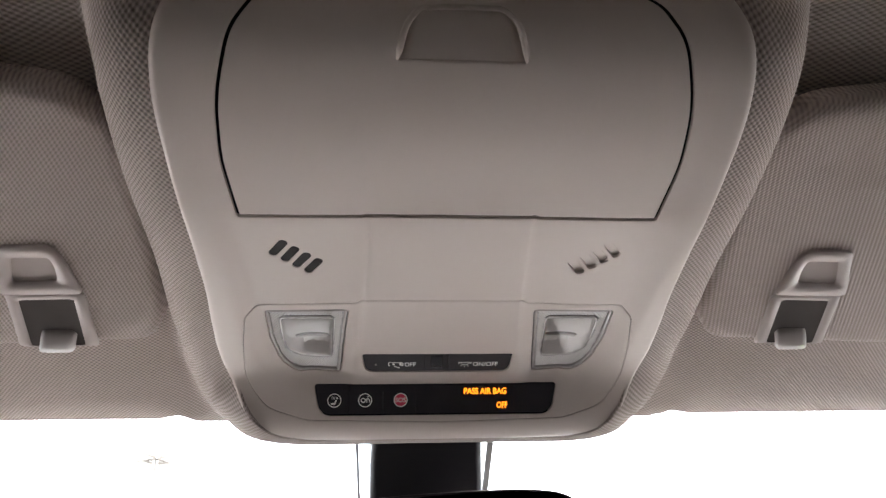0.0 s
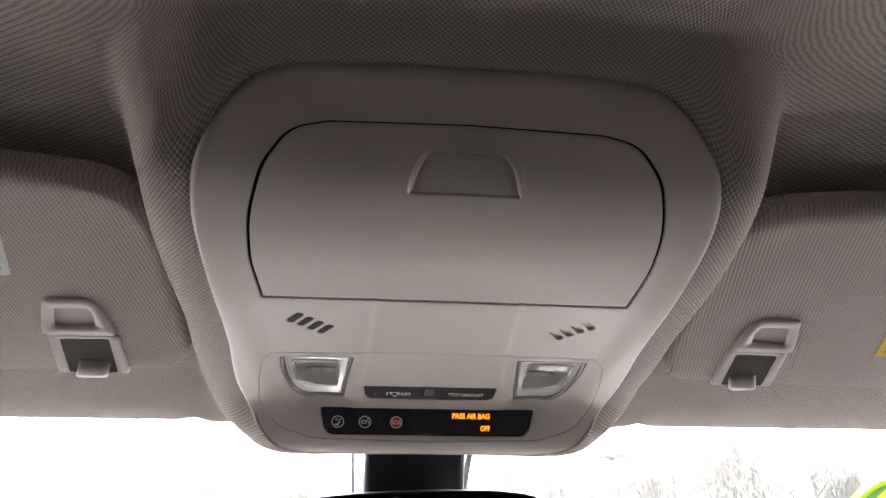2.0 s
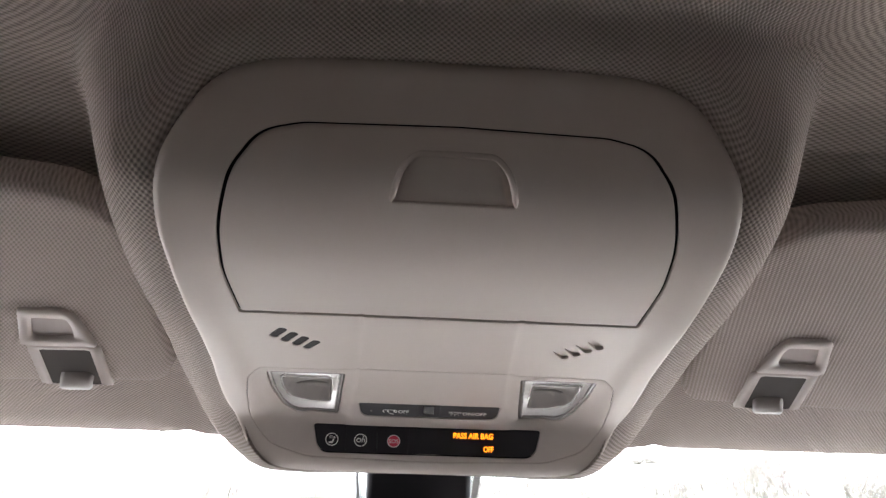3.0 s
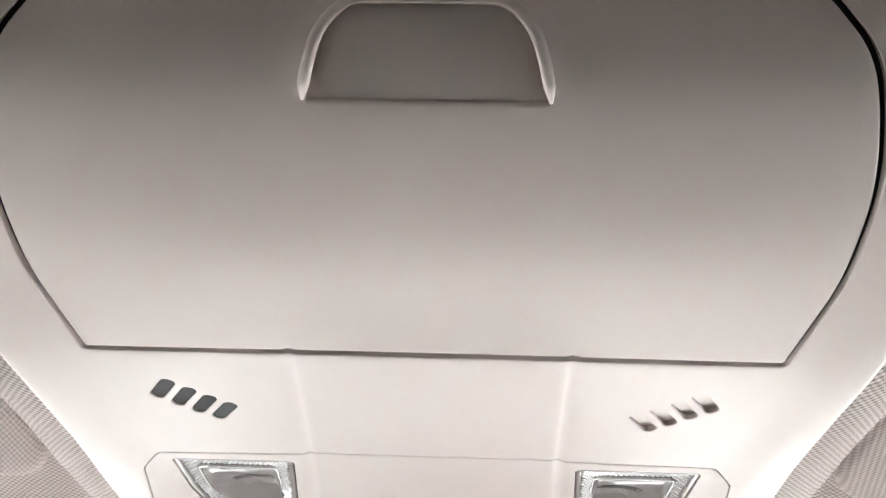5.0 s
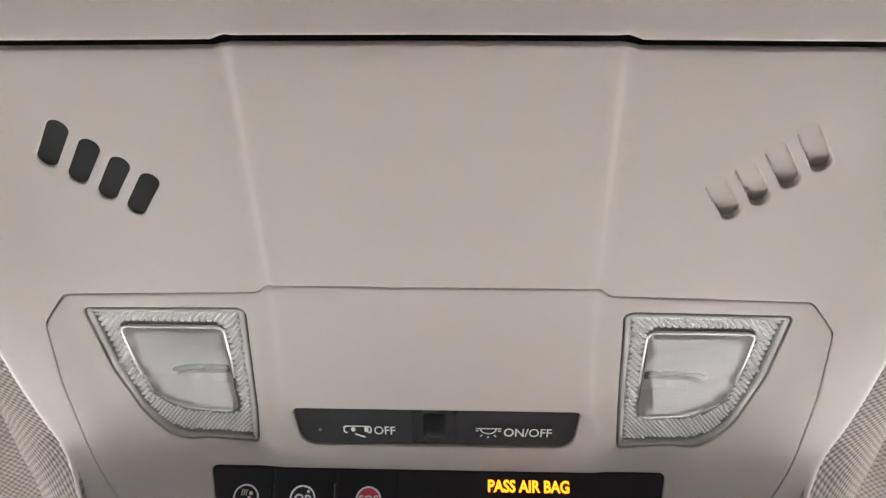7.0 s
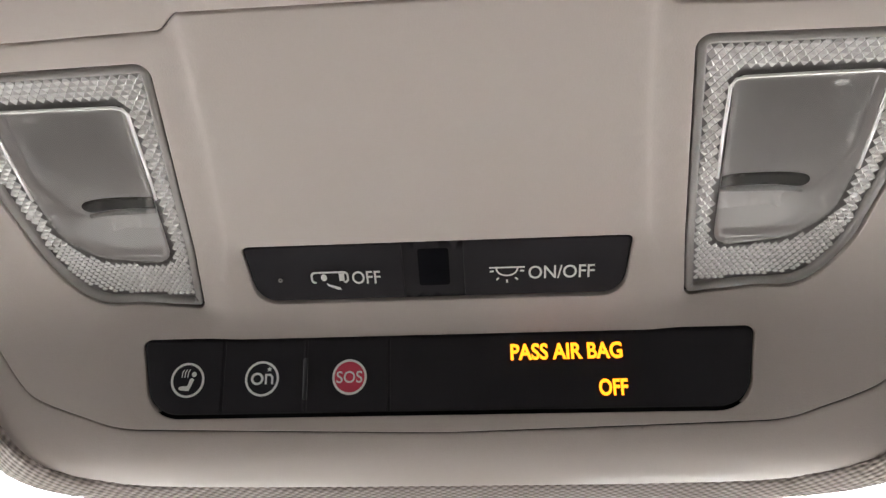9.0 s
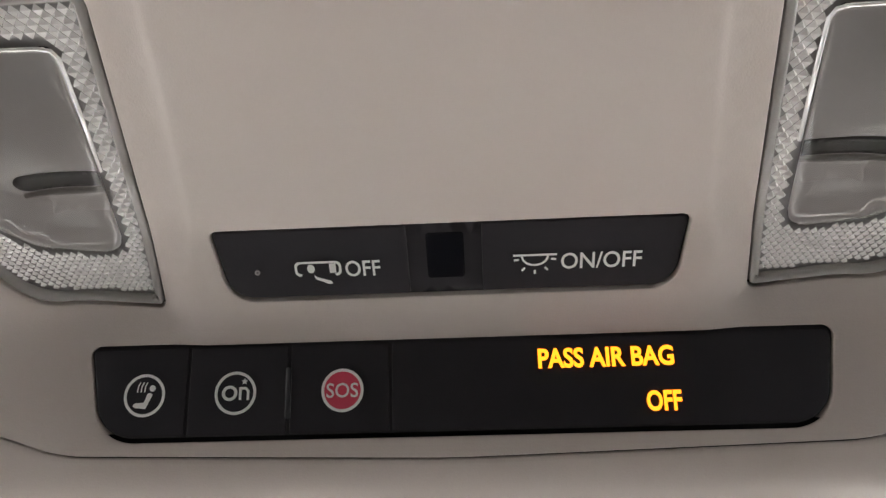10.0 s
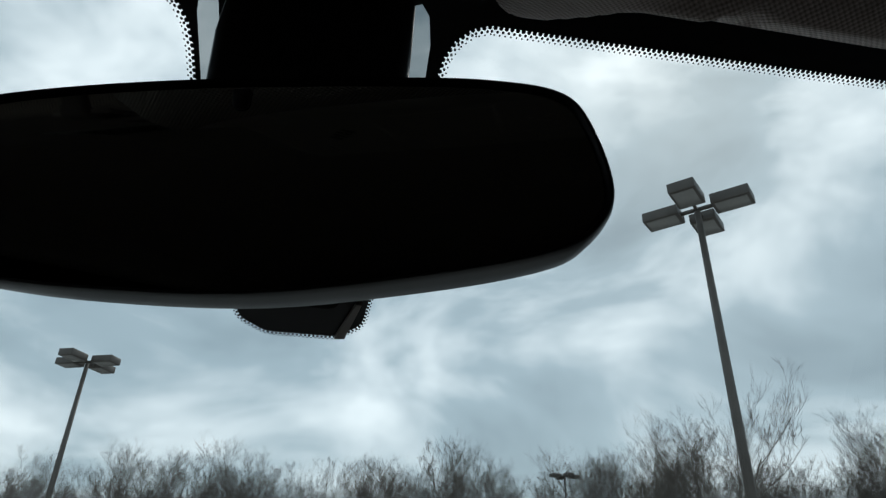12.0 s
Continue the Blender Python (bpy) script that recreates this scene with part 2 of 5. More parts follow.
def fillet(pts, seg=7):
    """A closed outline with each corner (x, y, radius) rounded."""
    out = []
    n = len(pts)
    for i in range(n):
        p = Vector(pts[i][:2])
        r = pts[i][2] if len(pts[i]) > 2 else 0
        a, b = Vector(pts[i - 1][:2]) - p, Vector(pts[(i + 1) % n][:2]) - p
        if r <= 0 or a.length < 1e-9 or b.length < 1e-9:
            out.append(p.copy())
            continue
        ang = a.angle(b)
        if ang > math.pi - 0.02:
            out.append(p.copy())
            continue
        t = min(r / math.tan(ang / 2), a.length * 0.49, b.length * 0.49)
        r = t * math.tan(ang / 2)
        c = p + (a.normalized() + b.normalized()).normalized() * (r / math.sin(ang / 2))
        s, e = p + a.normalized() * t - c, p + b.normalized() * t - c
        sweep = s.angle_signed(e)
        for k in range(seg + 1):
            q = s.copy()
            q.rotate(Matrix.Rotation(-sweep * k / seg, 2))
            out.append(c + q)
    return [(q.x, q.y) for q in out]


def mirrored(half):
    """A closed outline from its right half, listed from the back to the front."""
    return list(half) + [(-p[0], *p[1:]) for p in reversed(half) if abs(p[0]) > 1e-6]


def spline(pts, n=8):
    """A closed smooth curve through the points."""
    P = [Vector(p[:2]) for p in pts]
    out = []
    m = len(P)
    for i in range(m):
        p0, p1, p2, p3 = P[i - 1], P[i], P[(i + 1) % m], P[(i + 2) % m]
        for k in range(n):
            t = k / n
            q = 0.5 * ((2 * p1) + (p2 - p0) * t + (2 * p0 - 5 * p1 + 4 * p2 - p3) * t * t + (3 * p1 - p0 - 3 * p2 + p3) * t ** 3)
            out.append((q.x, q.y))
    return out


def resample(poly, step):
    """The outline with its long edges cut to at most step, and near points merged."""
    out = []
    n = len(poly)
    for i in range(n):
        a, b = np.array(poly[i]), np.array(poly[(i + 1) % n])
        k = max(1, int(math.ceil(np.linalg.norm(b - a) / step)))
        for j in range(k):
            q = a + (b - a) * j / k
            if not out or np.linalg.norm(q - out[-1]) > step * 0.12:
                out.append(q)
    if np.linalg.norm(out[0] - out[-1]) < step * 0.12:
        out.pop()
    return np.array(out)


def seg_distance(pts, poly):
    """Distance from points to a closed outline."""
    best = np.full(len(pts), 1e9)
    n = len(poly)
    for i in range(n):
        (ax, ay), (bx, by) = poly[i], poly[(i + 1) % n]
        ux, uy = bx - ax, by - ay
        px, py = pts[:, 0] - ax, pts[:, 1] - ay
        t = np.clip((px * ux + py * uy) / max(ux * ux + uy * uy, 1e-18), 0, 1)
        dx, dy = px - t * ux, py - t * uy
        np.minimum(best, dx * dx + dy * dy, out=best)
    return np.sqrt(best)


def inside(pts, poly):
    x, y = pts[:, 0], pts[:, 1]
    res = np.zeros(len(pts), bool)
    n = len(poly)
    for i in range(n):
        (ax, ay), (bx, by) = poly[i], poly[(i + 1) % n]
        if ay == by:
            continue
        lo, hi = (ay, by) if ay < by else (by, ay)
        k = np.nonzero((y >= lo) & (y < hi))[0]
        if len(k):
            res[k] ^= x[k] < (bx - ax) * (y[k] - ay) / (by - ay) + ax
    return res


def roll_off(d, r):
    """The height that a rounded edge of radius r gives up at a distance d from it."""
    if r <= 0:
        return np.zeros_like(d)
    q = np.clip(r - d, 0, r)
    return r - np.sqrt(np.maximum(r * r - q * q, 0))


def sheet(outer, holes, zf, step, r_out=0.0, r_hole=0.0, depth=0.004, hole_depth=None, grid=None, uvf=None, ring_step=None, crease=None):
    """A moulded skin seen from below: z = zf(x, y) inside outer and outside the holes, with rounded edges and walls that go up."""
    ring_step = ring_step or step
    out = resample(outer, ring_step)
    hol = [resample(h, ring_step) for h in holes]
    pts, edges = [], []
    for loop in [out] + hol:
        k = len(pts)
        pts.extend(loop)
        edges.extend((k + i, k + (i + 1) % len(loop)) for i in range(len(loop)))
    fixed = len(pts)

    def ring(loop, r, sign):
        rows = []
        nxt, prv = np.roll(loop, -1, 0), np.roll(loop, 1, 0)
        tan = nxt - prv
        nor = np.stack([-tan[:, 1], tan[:, 0]], 1)
        nor /= np.maximum(np.linalg.norm(nor, axis=1, keepdims=True), 1e-12)
        area = np.sum(loop[:, 0] * nxt[:, 1] - nxt[:, 0] * loop[:, 1])
        nor *= sign * (1 if area > 0 else -1)
        for f in (0.12, 0.35, 0.65, 1.0):
            rows.append(loop + nor * r * f)
        return rows

    extra = []
    if r_out > 0:
        extra += ring(out, r_out, 1)
    if r_hole > 0:
        for h in hol:
            extra += ring(h, r_hole, -1)
    if grid is None:
        lo, hi = out.min(0), out.max(0)
        gx, gy = np.meshgrid(np.arange(lo[0], hi[0], step), np.arange(lo[1], hi[1], step))
        gx = gx + (np.arange(gx.shape[0]) % 2)[:, None] * step * 0.5
        grid = np.stack([gx.ravel(), gy.ravel()], 1)

    def keep(p, d_out, d_hole):
        ok = inside(p, out)
        if d_out > 0:
            ok &= seg_distance(p, out) > d_out
        for h in hol:
            ok &= ~inside(p, h)
            ok &= seg_distance(p, h) > d_hole
        return p[ok]

    allp = [np.array(pts)]
    for e in extra:
        allp.append(keep(e, 1e-5, 1e-5))
    if crease is not None:
        allp.append(keep(crease, 0.0012, 0.0012))
    allp.append(keep(grid, max(r_out, ring_step * 0.4) * 1.02, max(r_hole, ring_step * 0.4) * 1.02))
    P = np.concatenate(allp)
    from_cdt = delaunay_2d_cdt([Vector(p) for p in P], edges, [], 0, 1e-7)
    V = np.array([tuple(v) for v in from_cdt[0]])
    F = np.array([f for f in from_cdt[2] if len(f) == 3])
    cen = V[F].mean(1)
    ok = inside(cen, out)
    for h in hol:
        ok &= ~inside(cen, h)
    F = F[ok]
    z = zf(V[:, 0], V[:, 1])
    if r_out > 0:
        z = z + roll_off(seg_distance(V, out), r_out)
    if r_hole > 0:
        for h in hol:
            z = z + roll_off(seg_distance(V, h), r_hole)
    bm = bmesh.new()
    vs = [bm.verts.new((a[0], a[1], c)) for a, c in zip(V, z)]
    for f in F:
        a, b, c = V[f]
        cross = (b[0] - a[0]) * (c[1] - a[1]) - (b[1] - a[1]) * (c[0] - a[0])
        o = f if cross < 0 else f[::-1]
        try:
            bm.faces.new([vs[i] for i in o])
        except ValueError:
            pass
    bm.edges.ensure_lookup_table()
    rim = [e for e in bm.edges if len(e.link_faces) == 1]
    up = {}
    hd = depth if hole_depth is None else hole_depth
    rim_verts = list({v: 0 for e in rim for v in e.verts})
    at_out = seg_distance(np.array([v.co[:2] for v in rim_verts]), out) < 1e-4
    rv = np.array([v.co for v in rim_verts])
    e = 0.0004
    zx = (zf(rv[:, 0] + e, rv[:, 1]) - zf(rv[:, 0] - e, rv[:, 1])) / (2 * e)
    zy = (zf(rv[:, 0], rv[:, 1] + e) - zf(rv[:, 0], rv[:, 1] - e)) / (2 * e)
    way = np.stack([-np.clip(zx, -2.5, 2.5), -np.clip(zy, -2.5, 2.5), np.ones(len(rv))], 1)
    way /= np.linalg.norm(way, axis=1, keepdims=True)
    for v, o, d in zip(rim_verts, at_out, way):
        up[v] = bm.verts.new(v.co + Vector(d) * (depth if o else hd))
    for e in rim:
        l = e.link_loops[0]
        a, b = l.vert, l.link_loop_next.vert
        bm.faces.new((b, a, up[a], up[b]))
    loose = [v for v in bm.verts if not v.link_faces]
    bmesh.ops.delete(bm, geom=loose, context="VERTS")
    if uvf is not None:
        lay = bm.loops.layers.uv.new("weave")
        co = np.array([v.co for v in bm.verts])
        uu = uvf(co)
        bm.verts.index_update()
        for f in bm.faces:
            for l in f.loops:
                l[lay].uv = uu[l.vert.index]
    return bm


def box(bm, lo, hi, bevel=0.0, seg=2, m=None):
    r = bmesh.ops.create_cube(bm, size=1)
    vs = r["verts"]
    lo, hi = Vector(lo), Vector(hi)
    for v in vs:
        v.co = Vector((lo[i] + (v.co[i] + 0.5) * (hi[i] - lo[i]) for i in range(3)))
    if bevel:
        es = list({e for v in vs for e in v.link_edges})
        g = bmesh.ops.bevel(bm, geom=es, offset=bevel, segments=seg, profile=0.5, affect="EDGES")
        vs = list({v for f in g["faces"] for v in f.verts} | {v for v in vs if v.is_valid})
    if m is not None:
        bmesh.ops.transform(bm, matrix=m, verts=[v for v in vs if v.is_valid])
    return vs


def tube(bm, path, radii, sides=8, cap=True):
    """A round bar along a path, with its own radius at each point."""
    P = [Vector(p) for p in path]
    rings = []
    up = Vector((0.31, 0.17, 0.93))
    for i, p in enumerate(P):
        d = (P[min(i + 1, len(P) - 1)] - P[max(i - 1, 0)]).normalized()
        a = d.cross(up)
        if a.length < 0.05:
            a = d.cross(Vector((1, 0, 0)))
        a.normalize()
        b = d.cross(a)
        r = radii[i] if hasattr(radii, "__len__") else radii
        rings.append([bm.verts.new(p + (a * math.cos(math.tau * k / sides) + b * math.sin(math.tau * k / sides)) * r) for k in range(sides)])
    for q, s in zip(rings, rings[1:]):
        for k in range(sides):
            bm.faces.new((q[k], q[(k + 1) % sides], s[(k + 1) % sides], s[k]))
    if cap:
        bm.faces.new(rings[0][::-1])
        bm.faces.new(rings[-1])


def prism(bm, poly, o, u, v, n, t):
    """A flat plate of thickness t with the outline poly in the plane (o; u, v), on the side of n."""
    o, u, v, n = Vector(o), Vector(u), Vector(v), Vector(n)
    a = [bm.verts.new(o + u * x + v * y) for x, y in poly]
    b = [bm.verts.new(o + u * x + v * y + n * t) for x, y in poly]
    bm.faces.new(b)
    bm.faces.new(a[::-1])
    for i in range(len(a)):
        j = (i + 1) % len(a)
        bm.faces.new((a[i], a[j], b[j], b[i]))


def lettering(text, w, h, bm, o, u, v, n, t=0.00012, bold=0.012):
    """The words as a thin raised print, w wide and h high, centred on o."""
    cu = bpy.data.curves.new("text", "FONT")
    cu.body = text
    cu.resolution_u = 4
    cu.offset = bold
    tmp = bpy.data.objects.new("text", cu)
    scene.collection.objects.link(tmp)
    dg = bpy.context.evaluated_depsgraph_get()
    me = bpy.data.meshes.new_from_object(tmp.evaluated_get(dg))
    co = np.array([p.co for p in me.vertices])
    lo, hi = co.min(0), co.max(0)
    o, u, v, n = Vector(o), Vector(u), Vector(v), Vector(n)
    vs = []
    for c in co:
        x = ((c[0] - lo[0]) / (hi[0] - lo[0]) - 0.5) * w
        y = ((c[1] - lo[1]) / (hi[1] - lo[1]) - 0.5) * h
        vs.append(bm.verts.new(o + u * x + v * y + n * t))
    for p in me.polygons:
        try:
            bm.faces.new([vs[i] for i in p.vertices])
        except ValueError:
            pass
    bpy.data.objects.remove(tmp)
    bpy.data.curves.remove(cu)
    bpy.data.meshes.remove(me)


def ring_plate(bm, o, u, v, n, r0, r1, t, sides=40):
    o, u, v, n = Vector(o), Vector(u), Vector(v), Vector(n)
    A = [[bm.verts.new(o + (u * math.cos(math.tau * k / sides) + v * math.sin(math.tau * k / sides)) * r + n * q) for k in range(sides)] for r, q in ((r1, 0), (r1, t), (r0, t), (r0, 0))]
    for a, b in zip(A, A[1:]):
        for k in range(sides):
            bm.faces.new((a[k], a[(k + 1) % sides], b[(k + 1) % sides], b[k]))


def disc(r, sides=32, cx=0.0, cy=0.0):
    return [(cx + r * math.cos(math.tau * k / sides), cy + r * math.sin(math.tau * k / sides)) for k in range(sides)]


# ---- the shape of the console and the roof ----
def smooth_table(ys, zs, sigma):
    """A profile through the points, softly rounded on the lid and tighter in front of it."""
    g = np.arange(ys[0], ys[-1], 0.0005)
    z = np.interp(g, ys, zs)
    k = np.arange(-60, 61) * 0.0005
    pad = np.concatenate([z[0] + (np.arange(-60, 0)) * (z[1] - z[0]), z, z[-1] + np.arange(1, 61) * (z[-1] - z[-2])])
    both = []
    for sg in (sigma, 0.011):
        w = np.exp(-0.5 * (k / sg) ** 2)
        both.append(np.convolve(pad, w / w.sum(), "valid"))
    t = np.clip((g + 0.085) / 0.03, 0, 1)
    return g, both[0] * t + both[1] * (1 - t)


MID = smooth_table(
    [-0.30, -0.19, -0.172, -0.160, -0.133, -0.112, -0.100, -0.065, -0.0335, -0.004, 0.022, 0.048, 0.060, 0.0675, 0.0690, 0.0770, 0.0800, 0.0822, 0.0860, 0.0910, 0.0960, 0.1005, 0.125, 0.16],
    [0.078, 0.0452, 0.0402, 0.0364, 0.0257, 0.0174, 0.0146, 0.0072, 0.0040, 0.001, -0.002, -0.0050, -0.0098, -0.0140, -0.0158, -0.0305, -0.0346, -0.0366, -0.0379, -0.0386, -0.0381, -0.0366, -0.0220, -0.007], 0.0009)
SIDE = smooth_table(
    [-0.30, -0.19, -0.172, -0.160, -0.133, -0.112, -0.100, -0.065, -0.0335, -0.004, 0.022, 0.048, 0.0635, 0.0675, 0.0690, 0.0770, 0.0800, 0.0822, 0.0860, 0.0910, 0.0960, 0.1005, 0.125, 0.16],
    [0.078, 0.0452, 0.0402, 0.0364, 0.0257, 0.0174, 0.0146, 0.0072, 0.0040, 0.001, -0.002, -0.0050, -0.0086, -0.0134, -0.0158, -0.0305, -0.0346, -0.0366, -0.0379, -0.0386, -0.0381, -0.0366, -0.0220, -0.007], 0.0009)


DISH = smooth_table(
    [-0.30, -0.19, -0.172, -0.160, -0.133, -0.112, -0.100, -0.065, -0.0335, -0.004, 0.022, 0.048, 0.0600, 0.0675, 0.0735, 0.0770, 0.0800, 0.0822, 0.0860, 0.0910, 0.0960, 0.1005, 0.125, 0.16],
    [0.078, 0.0452, 0.0402, 0.0364, 0.0257, 0.0174, 0.0146, 0.0072, 0.0040, 0.001, -0.002, -0.0052, -0.0090, -0.0150, -0.0240, -0.0300, -0.0346, -0.0366, -0.0379, -0.0386, -0.0381, -0.0366, -0.0220, -0.007], 0.0040)


def ease(x, a, b):
    t = np.clip((x - a) / (b - a), 0, 1)
    return t * t * (3 - 2 * t)


BAND_Y, BAND_X = [-0.07, 0.0, 0.02, 0.045, 0.06], [0.0345, 0.0395, 0.0415, 0.0450, 0.0500]


def H(x, y):
    """The console's face."""
    x, y = np.asarray(x, float), np.asarray(y, float)
    ax = np.abs(x)
    w, c = ease(ax, 0.046, 0.055), ease(ax, 0.070, 0.084)
    z = np.interp(y, *MID) * (1 - w) + (np.interp(y, *SIDE) * (1 - c) + np.interp(y, *DISH) * c) * w
    # middle band, a little proud
    edge = np.interp(y, BAND_Y, BAND_X)
    band = 1 - ease(ax, edge - 0.0010, edge + 0.0020)
    z = z - 0.0008 * band * ease(y, -0.085, -0.062) * (1 - ease(y, 0.058, 0.064))
    # raised shoulders outside the lamps
    sh = ease(ax, 0.0930, 0.106) * ease(y, -0.150, -0.020) * (1 - ease(y, 0.045, 0.074))
    z = z - 0.0036 * sh
    # crown of the lid
    z = z - 0.0010 * (1 - np.clip(ax / 0.095, 0, 1) ** 2) * ease(y, -0.17, -0.13) * (1 - ease(y, -0.100, -0.066))
    return z


BEND_Y = [-0.32, -0.1836, -0.166, -0.1555, -0.1445, -0.1334, -0.120, -0.105, 0.2]
BEND_DY = [0.029, 0.029, 0.018, 0.011, 0.0045, 0.0008, 0.0, 0.0, 0.0]
BEND_DZ = [0.026, 0.026, 0.0125, 0.0065, 0.0036, 0.0020, 0.0007, 0.0, 0.0]


def bend(y):
    """How far the rear of the console curls forward and up from its developed length."""
    y = np.asarray(y, float)
    at = [y + q for q in (-0.006, -0.003, 0.0, 0.003, 0.006)]
    w = (0.12, 0.23, 0.30, 0.23, 0.12)
    return sum(k * np.interp(a, BEND_Y, BEND_DY) for k, a in zip(w, at)), sum(k * np.interp(a, BEND_Y, BEND_DZ) for k, a in zip(w, at))


TRIM = spline(mirrored([
    (0.0, -0.1832), (0.035, -0.1828), (0.061, -0.1808), (0.0787, -0.1743), (0.0937, -0.1615), (0.1045, -0.1446), (0.1109, -0.1210),
    (0.1122, -0.0900), (0.1122, -0.0500), (0.1140, -0.015), (0.1170, 0.012), (0.1192, 0.040), (0.1180, 0.060), (0.1120, 0.0740), (0.1035, 0.0822),
    (0.0930, 0.0900), (0.0790, 0.0958), (0.055, 0.0985), (0.025, 0.0997), (0.0, 0.1000)]))
LID_HOLE = fillet(mirrored([
    (0.0, -0.1660), (0.052, -0.1648, 0.03), (0.068, -0.1612, 0.03), (0.0800, -0.1445, 0.05), (0.0893, -0.1180, 0.08), (0.0920, -0.0940, 0.08), (0.0902, -0.0640, 0.0015),
    (0.0380, -0.0644, 0.002), (0.0350, -0.0655, 0.002), (0.0, -0.0656)]))
MODULE = fillet(mirrored([
    (0.0, -0.0046), (0.0395, -0.0046, 0.003), (0.0432, -0.0014, 0.003), (0.0922, 0.0, 0.004), (0.1000, 0.0088, 0.007), (0.1045, 0.0320, 0.05),
    (0.1090, 0.0650, 0.016), (0.0975, 0.0745, 0.014), (0.0780, 0.0783, 0.04), (0.0, 0.0794)]))
SWITCH = fillet([(-0.0427, 0.0464, 0.0018), (0.0427, 0.0464, 0.0018), (0.0411, 0.0603, 0.0054), (-0.0411, 0.0603, 0.0054)])
# the panel stands steeply, so its rounded corners are flat ovals in plan
PANEL = [(x, y / 2.1) for x, y in fillet([(-0.0707, 0.1428, 0.0022), (0.0707, 0.1428, 0.0022), (0.0672, 0.1617, 0.0080), (-0.0672, 0.1617, 0.0080)], 10)]
LAMP = fillet([(0.0474, 0.0042, 0.0025), (0.0897, 0.0048, 0.0025), (0.0908, 0.0300, 0.03), (0.0885, 0.0510, 0.018), (0.0800, 0.0610, 0.02), (0.0553, 0.0634, 0.0015)])
WINDOW = fillet([(0.0560, 0.0128, 0.0015), (0.0824, 0.0128, 0.0015), (0.0838, 0.0290, 0.02), (0.0825, 0.0440, 0.008), (0.0750, 0.0500, 0.01), (0.0600, 0.0515, 0.003)])


def soften(poly, y0, sigma=0.004):
    """The outline with its run in front of y0 smoothed into one flowing curve."""
    p = resample(poly, 0.0008)
    n = len(p)
    k = np.arange(-20, 21)
    w = np.exp(-0.5 * (k * 0.0008 / sigma) ** 2)
    w /= w.sum()
    q = sum(wi * np.roll(p, -ki, 0) for wi, ki in zip(w, k))
    m = np.clip((p[:, 1] - y0) / 0.01, 0, 1)[:, None]
    return [tuple(v) for v in p * (1 - m) + q * m]


MODULE = soften(MODULE, 0.045)
GRIP = fillet([(-0.0227, -0.1334, 0.0005), (0.0227, -0.1334, 0.0005), (0.0190, -0.1485, 0.02), (0.0135, -0.1555, 0.006), (-0.0135, -0.1555, 0.006), (-0.0190, -0.1485, 0.02)])


def flip(poly):
    return [(-x, y) for x, y in reversed(poly)]


def shrink(poly, d):
    p = np.array(poly)
    nxt, prv = np.roll(p, -1, 0), np.roll(p, 1, 0)
    tan = nxt - prv
    nor = np.stack([-tan[:, 1], tan[:, 0]], 1)
    nor /= np.maximum(np.linalg.norm(nor, axis=1, keepdims=True), 1e-12)
    area = np.sum(p[:, 0] * nxt[:, 1] - nxt[:, 0] * p[:, 1])
    return [tuple(q) for q in p + nor * d * (1 if area > 0 else -1)]


def capsule(cx, cy, dx, dy, length, width, r):
    d = Vector((dx, dy)).normalized()
    e = Vector((-d.y, d.x))
    c = Vector((cx, cy))
    return fillet([(*(c + d * sl * length / 2 + e * sw * width / 2), r) for sl, sw in ((-1, -1), (1, -1), (1, 1), (-1, 1))], 8)


SLOT_AT = ((0.0760, -0.0441), (0.0713, -0.0398), (0.0666, -0.0355), (0.0617, -0.0314))
SLOTS_R = [capsule(x, y, 7.4, 10.2, 0.0126, 0.0041, 0.00204) for x, y in SLOT_AT]
SLOTS_L = [flip(s) for s in SLOTS_R]

# ---- overhead console ----
crease_rows = [(s * (np.interp(y, BAND_Y, BAND_X) + d), y) for y in np.arange(-0.062, 0.056, 0.002) for d in (-0.0006, 0.0, 0.0006, 0.0013) for s in (-1, 1)]
CREASE = np.array(crease_rows)


def from_grip(x, y):
    """Distance to the curved sides of the finger grip, and to its straight front edge."""
    p = np.stack([np.ravel(x), np.ravel(y)], 1)
    return seg_distance(p, [(0.0227, -0.1334)] + [(0.0227, -0.09), (-0.0227, -0.09)] + [(-0.0227, -0.1334), (-0.0190, -0.1485), (-0.0165, -0.1530), (-0.0135, -0.1555), (0.0135, -0.1555), (0.0165, -0.1530), (0.0190, -0.1485)]), -0.1334 - p[:, 1]


def lid_face(x, y):
    d, f = from_grip(x, y)
    return H(x, y) - np.where(f < 0, 0, 0.0012 * np.exp(-(d / 0.0028) ** 2) * ease(f, 0, 0.005))


def lid_points():
    """Grid points of the lid, closer together round the finger grip."""
    gx, gy = np.meshgrid(np.arange(-0.13, 0.13, 0.0030), np.arange(-0.21, 0.02, 0.0030))
    p = np.stack([gx.ravel() + (np.round(gy.ravel() / 0.003).astype(int) % 2) * 0.0015, gy.ravel()], 1)
    near = (np.abs(p[:, 0]) < 0.031) & (p[:, 1] < -0.129) & (p[:, 1] > -0.166)
    gx, gy = np.meshgrid(np.arange(-0.0305, 0.0310, 0.0010), np.arange(-0.1655, -0.1290, 0.0010))
    return np.concatenate([p[~near], np.stack([gx.ravel(), gy.ravel()], 1)])


def grip_floor(x, y):
    d, f = from_grip(x, y)
    groove = (1 - ease(d, 0.0008, 0.0034)) * ease(f, -0.001, 0.006)
    return H(x, y) + 0.0015 + 0.0046 * groove + 0.0010 * ease(f, 0.002, 0.016)


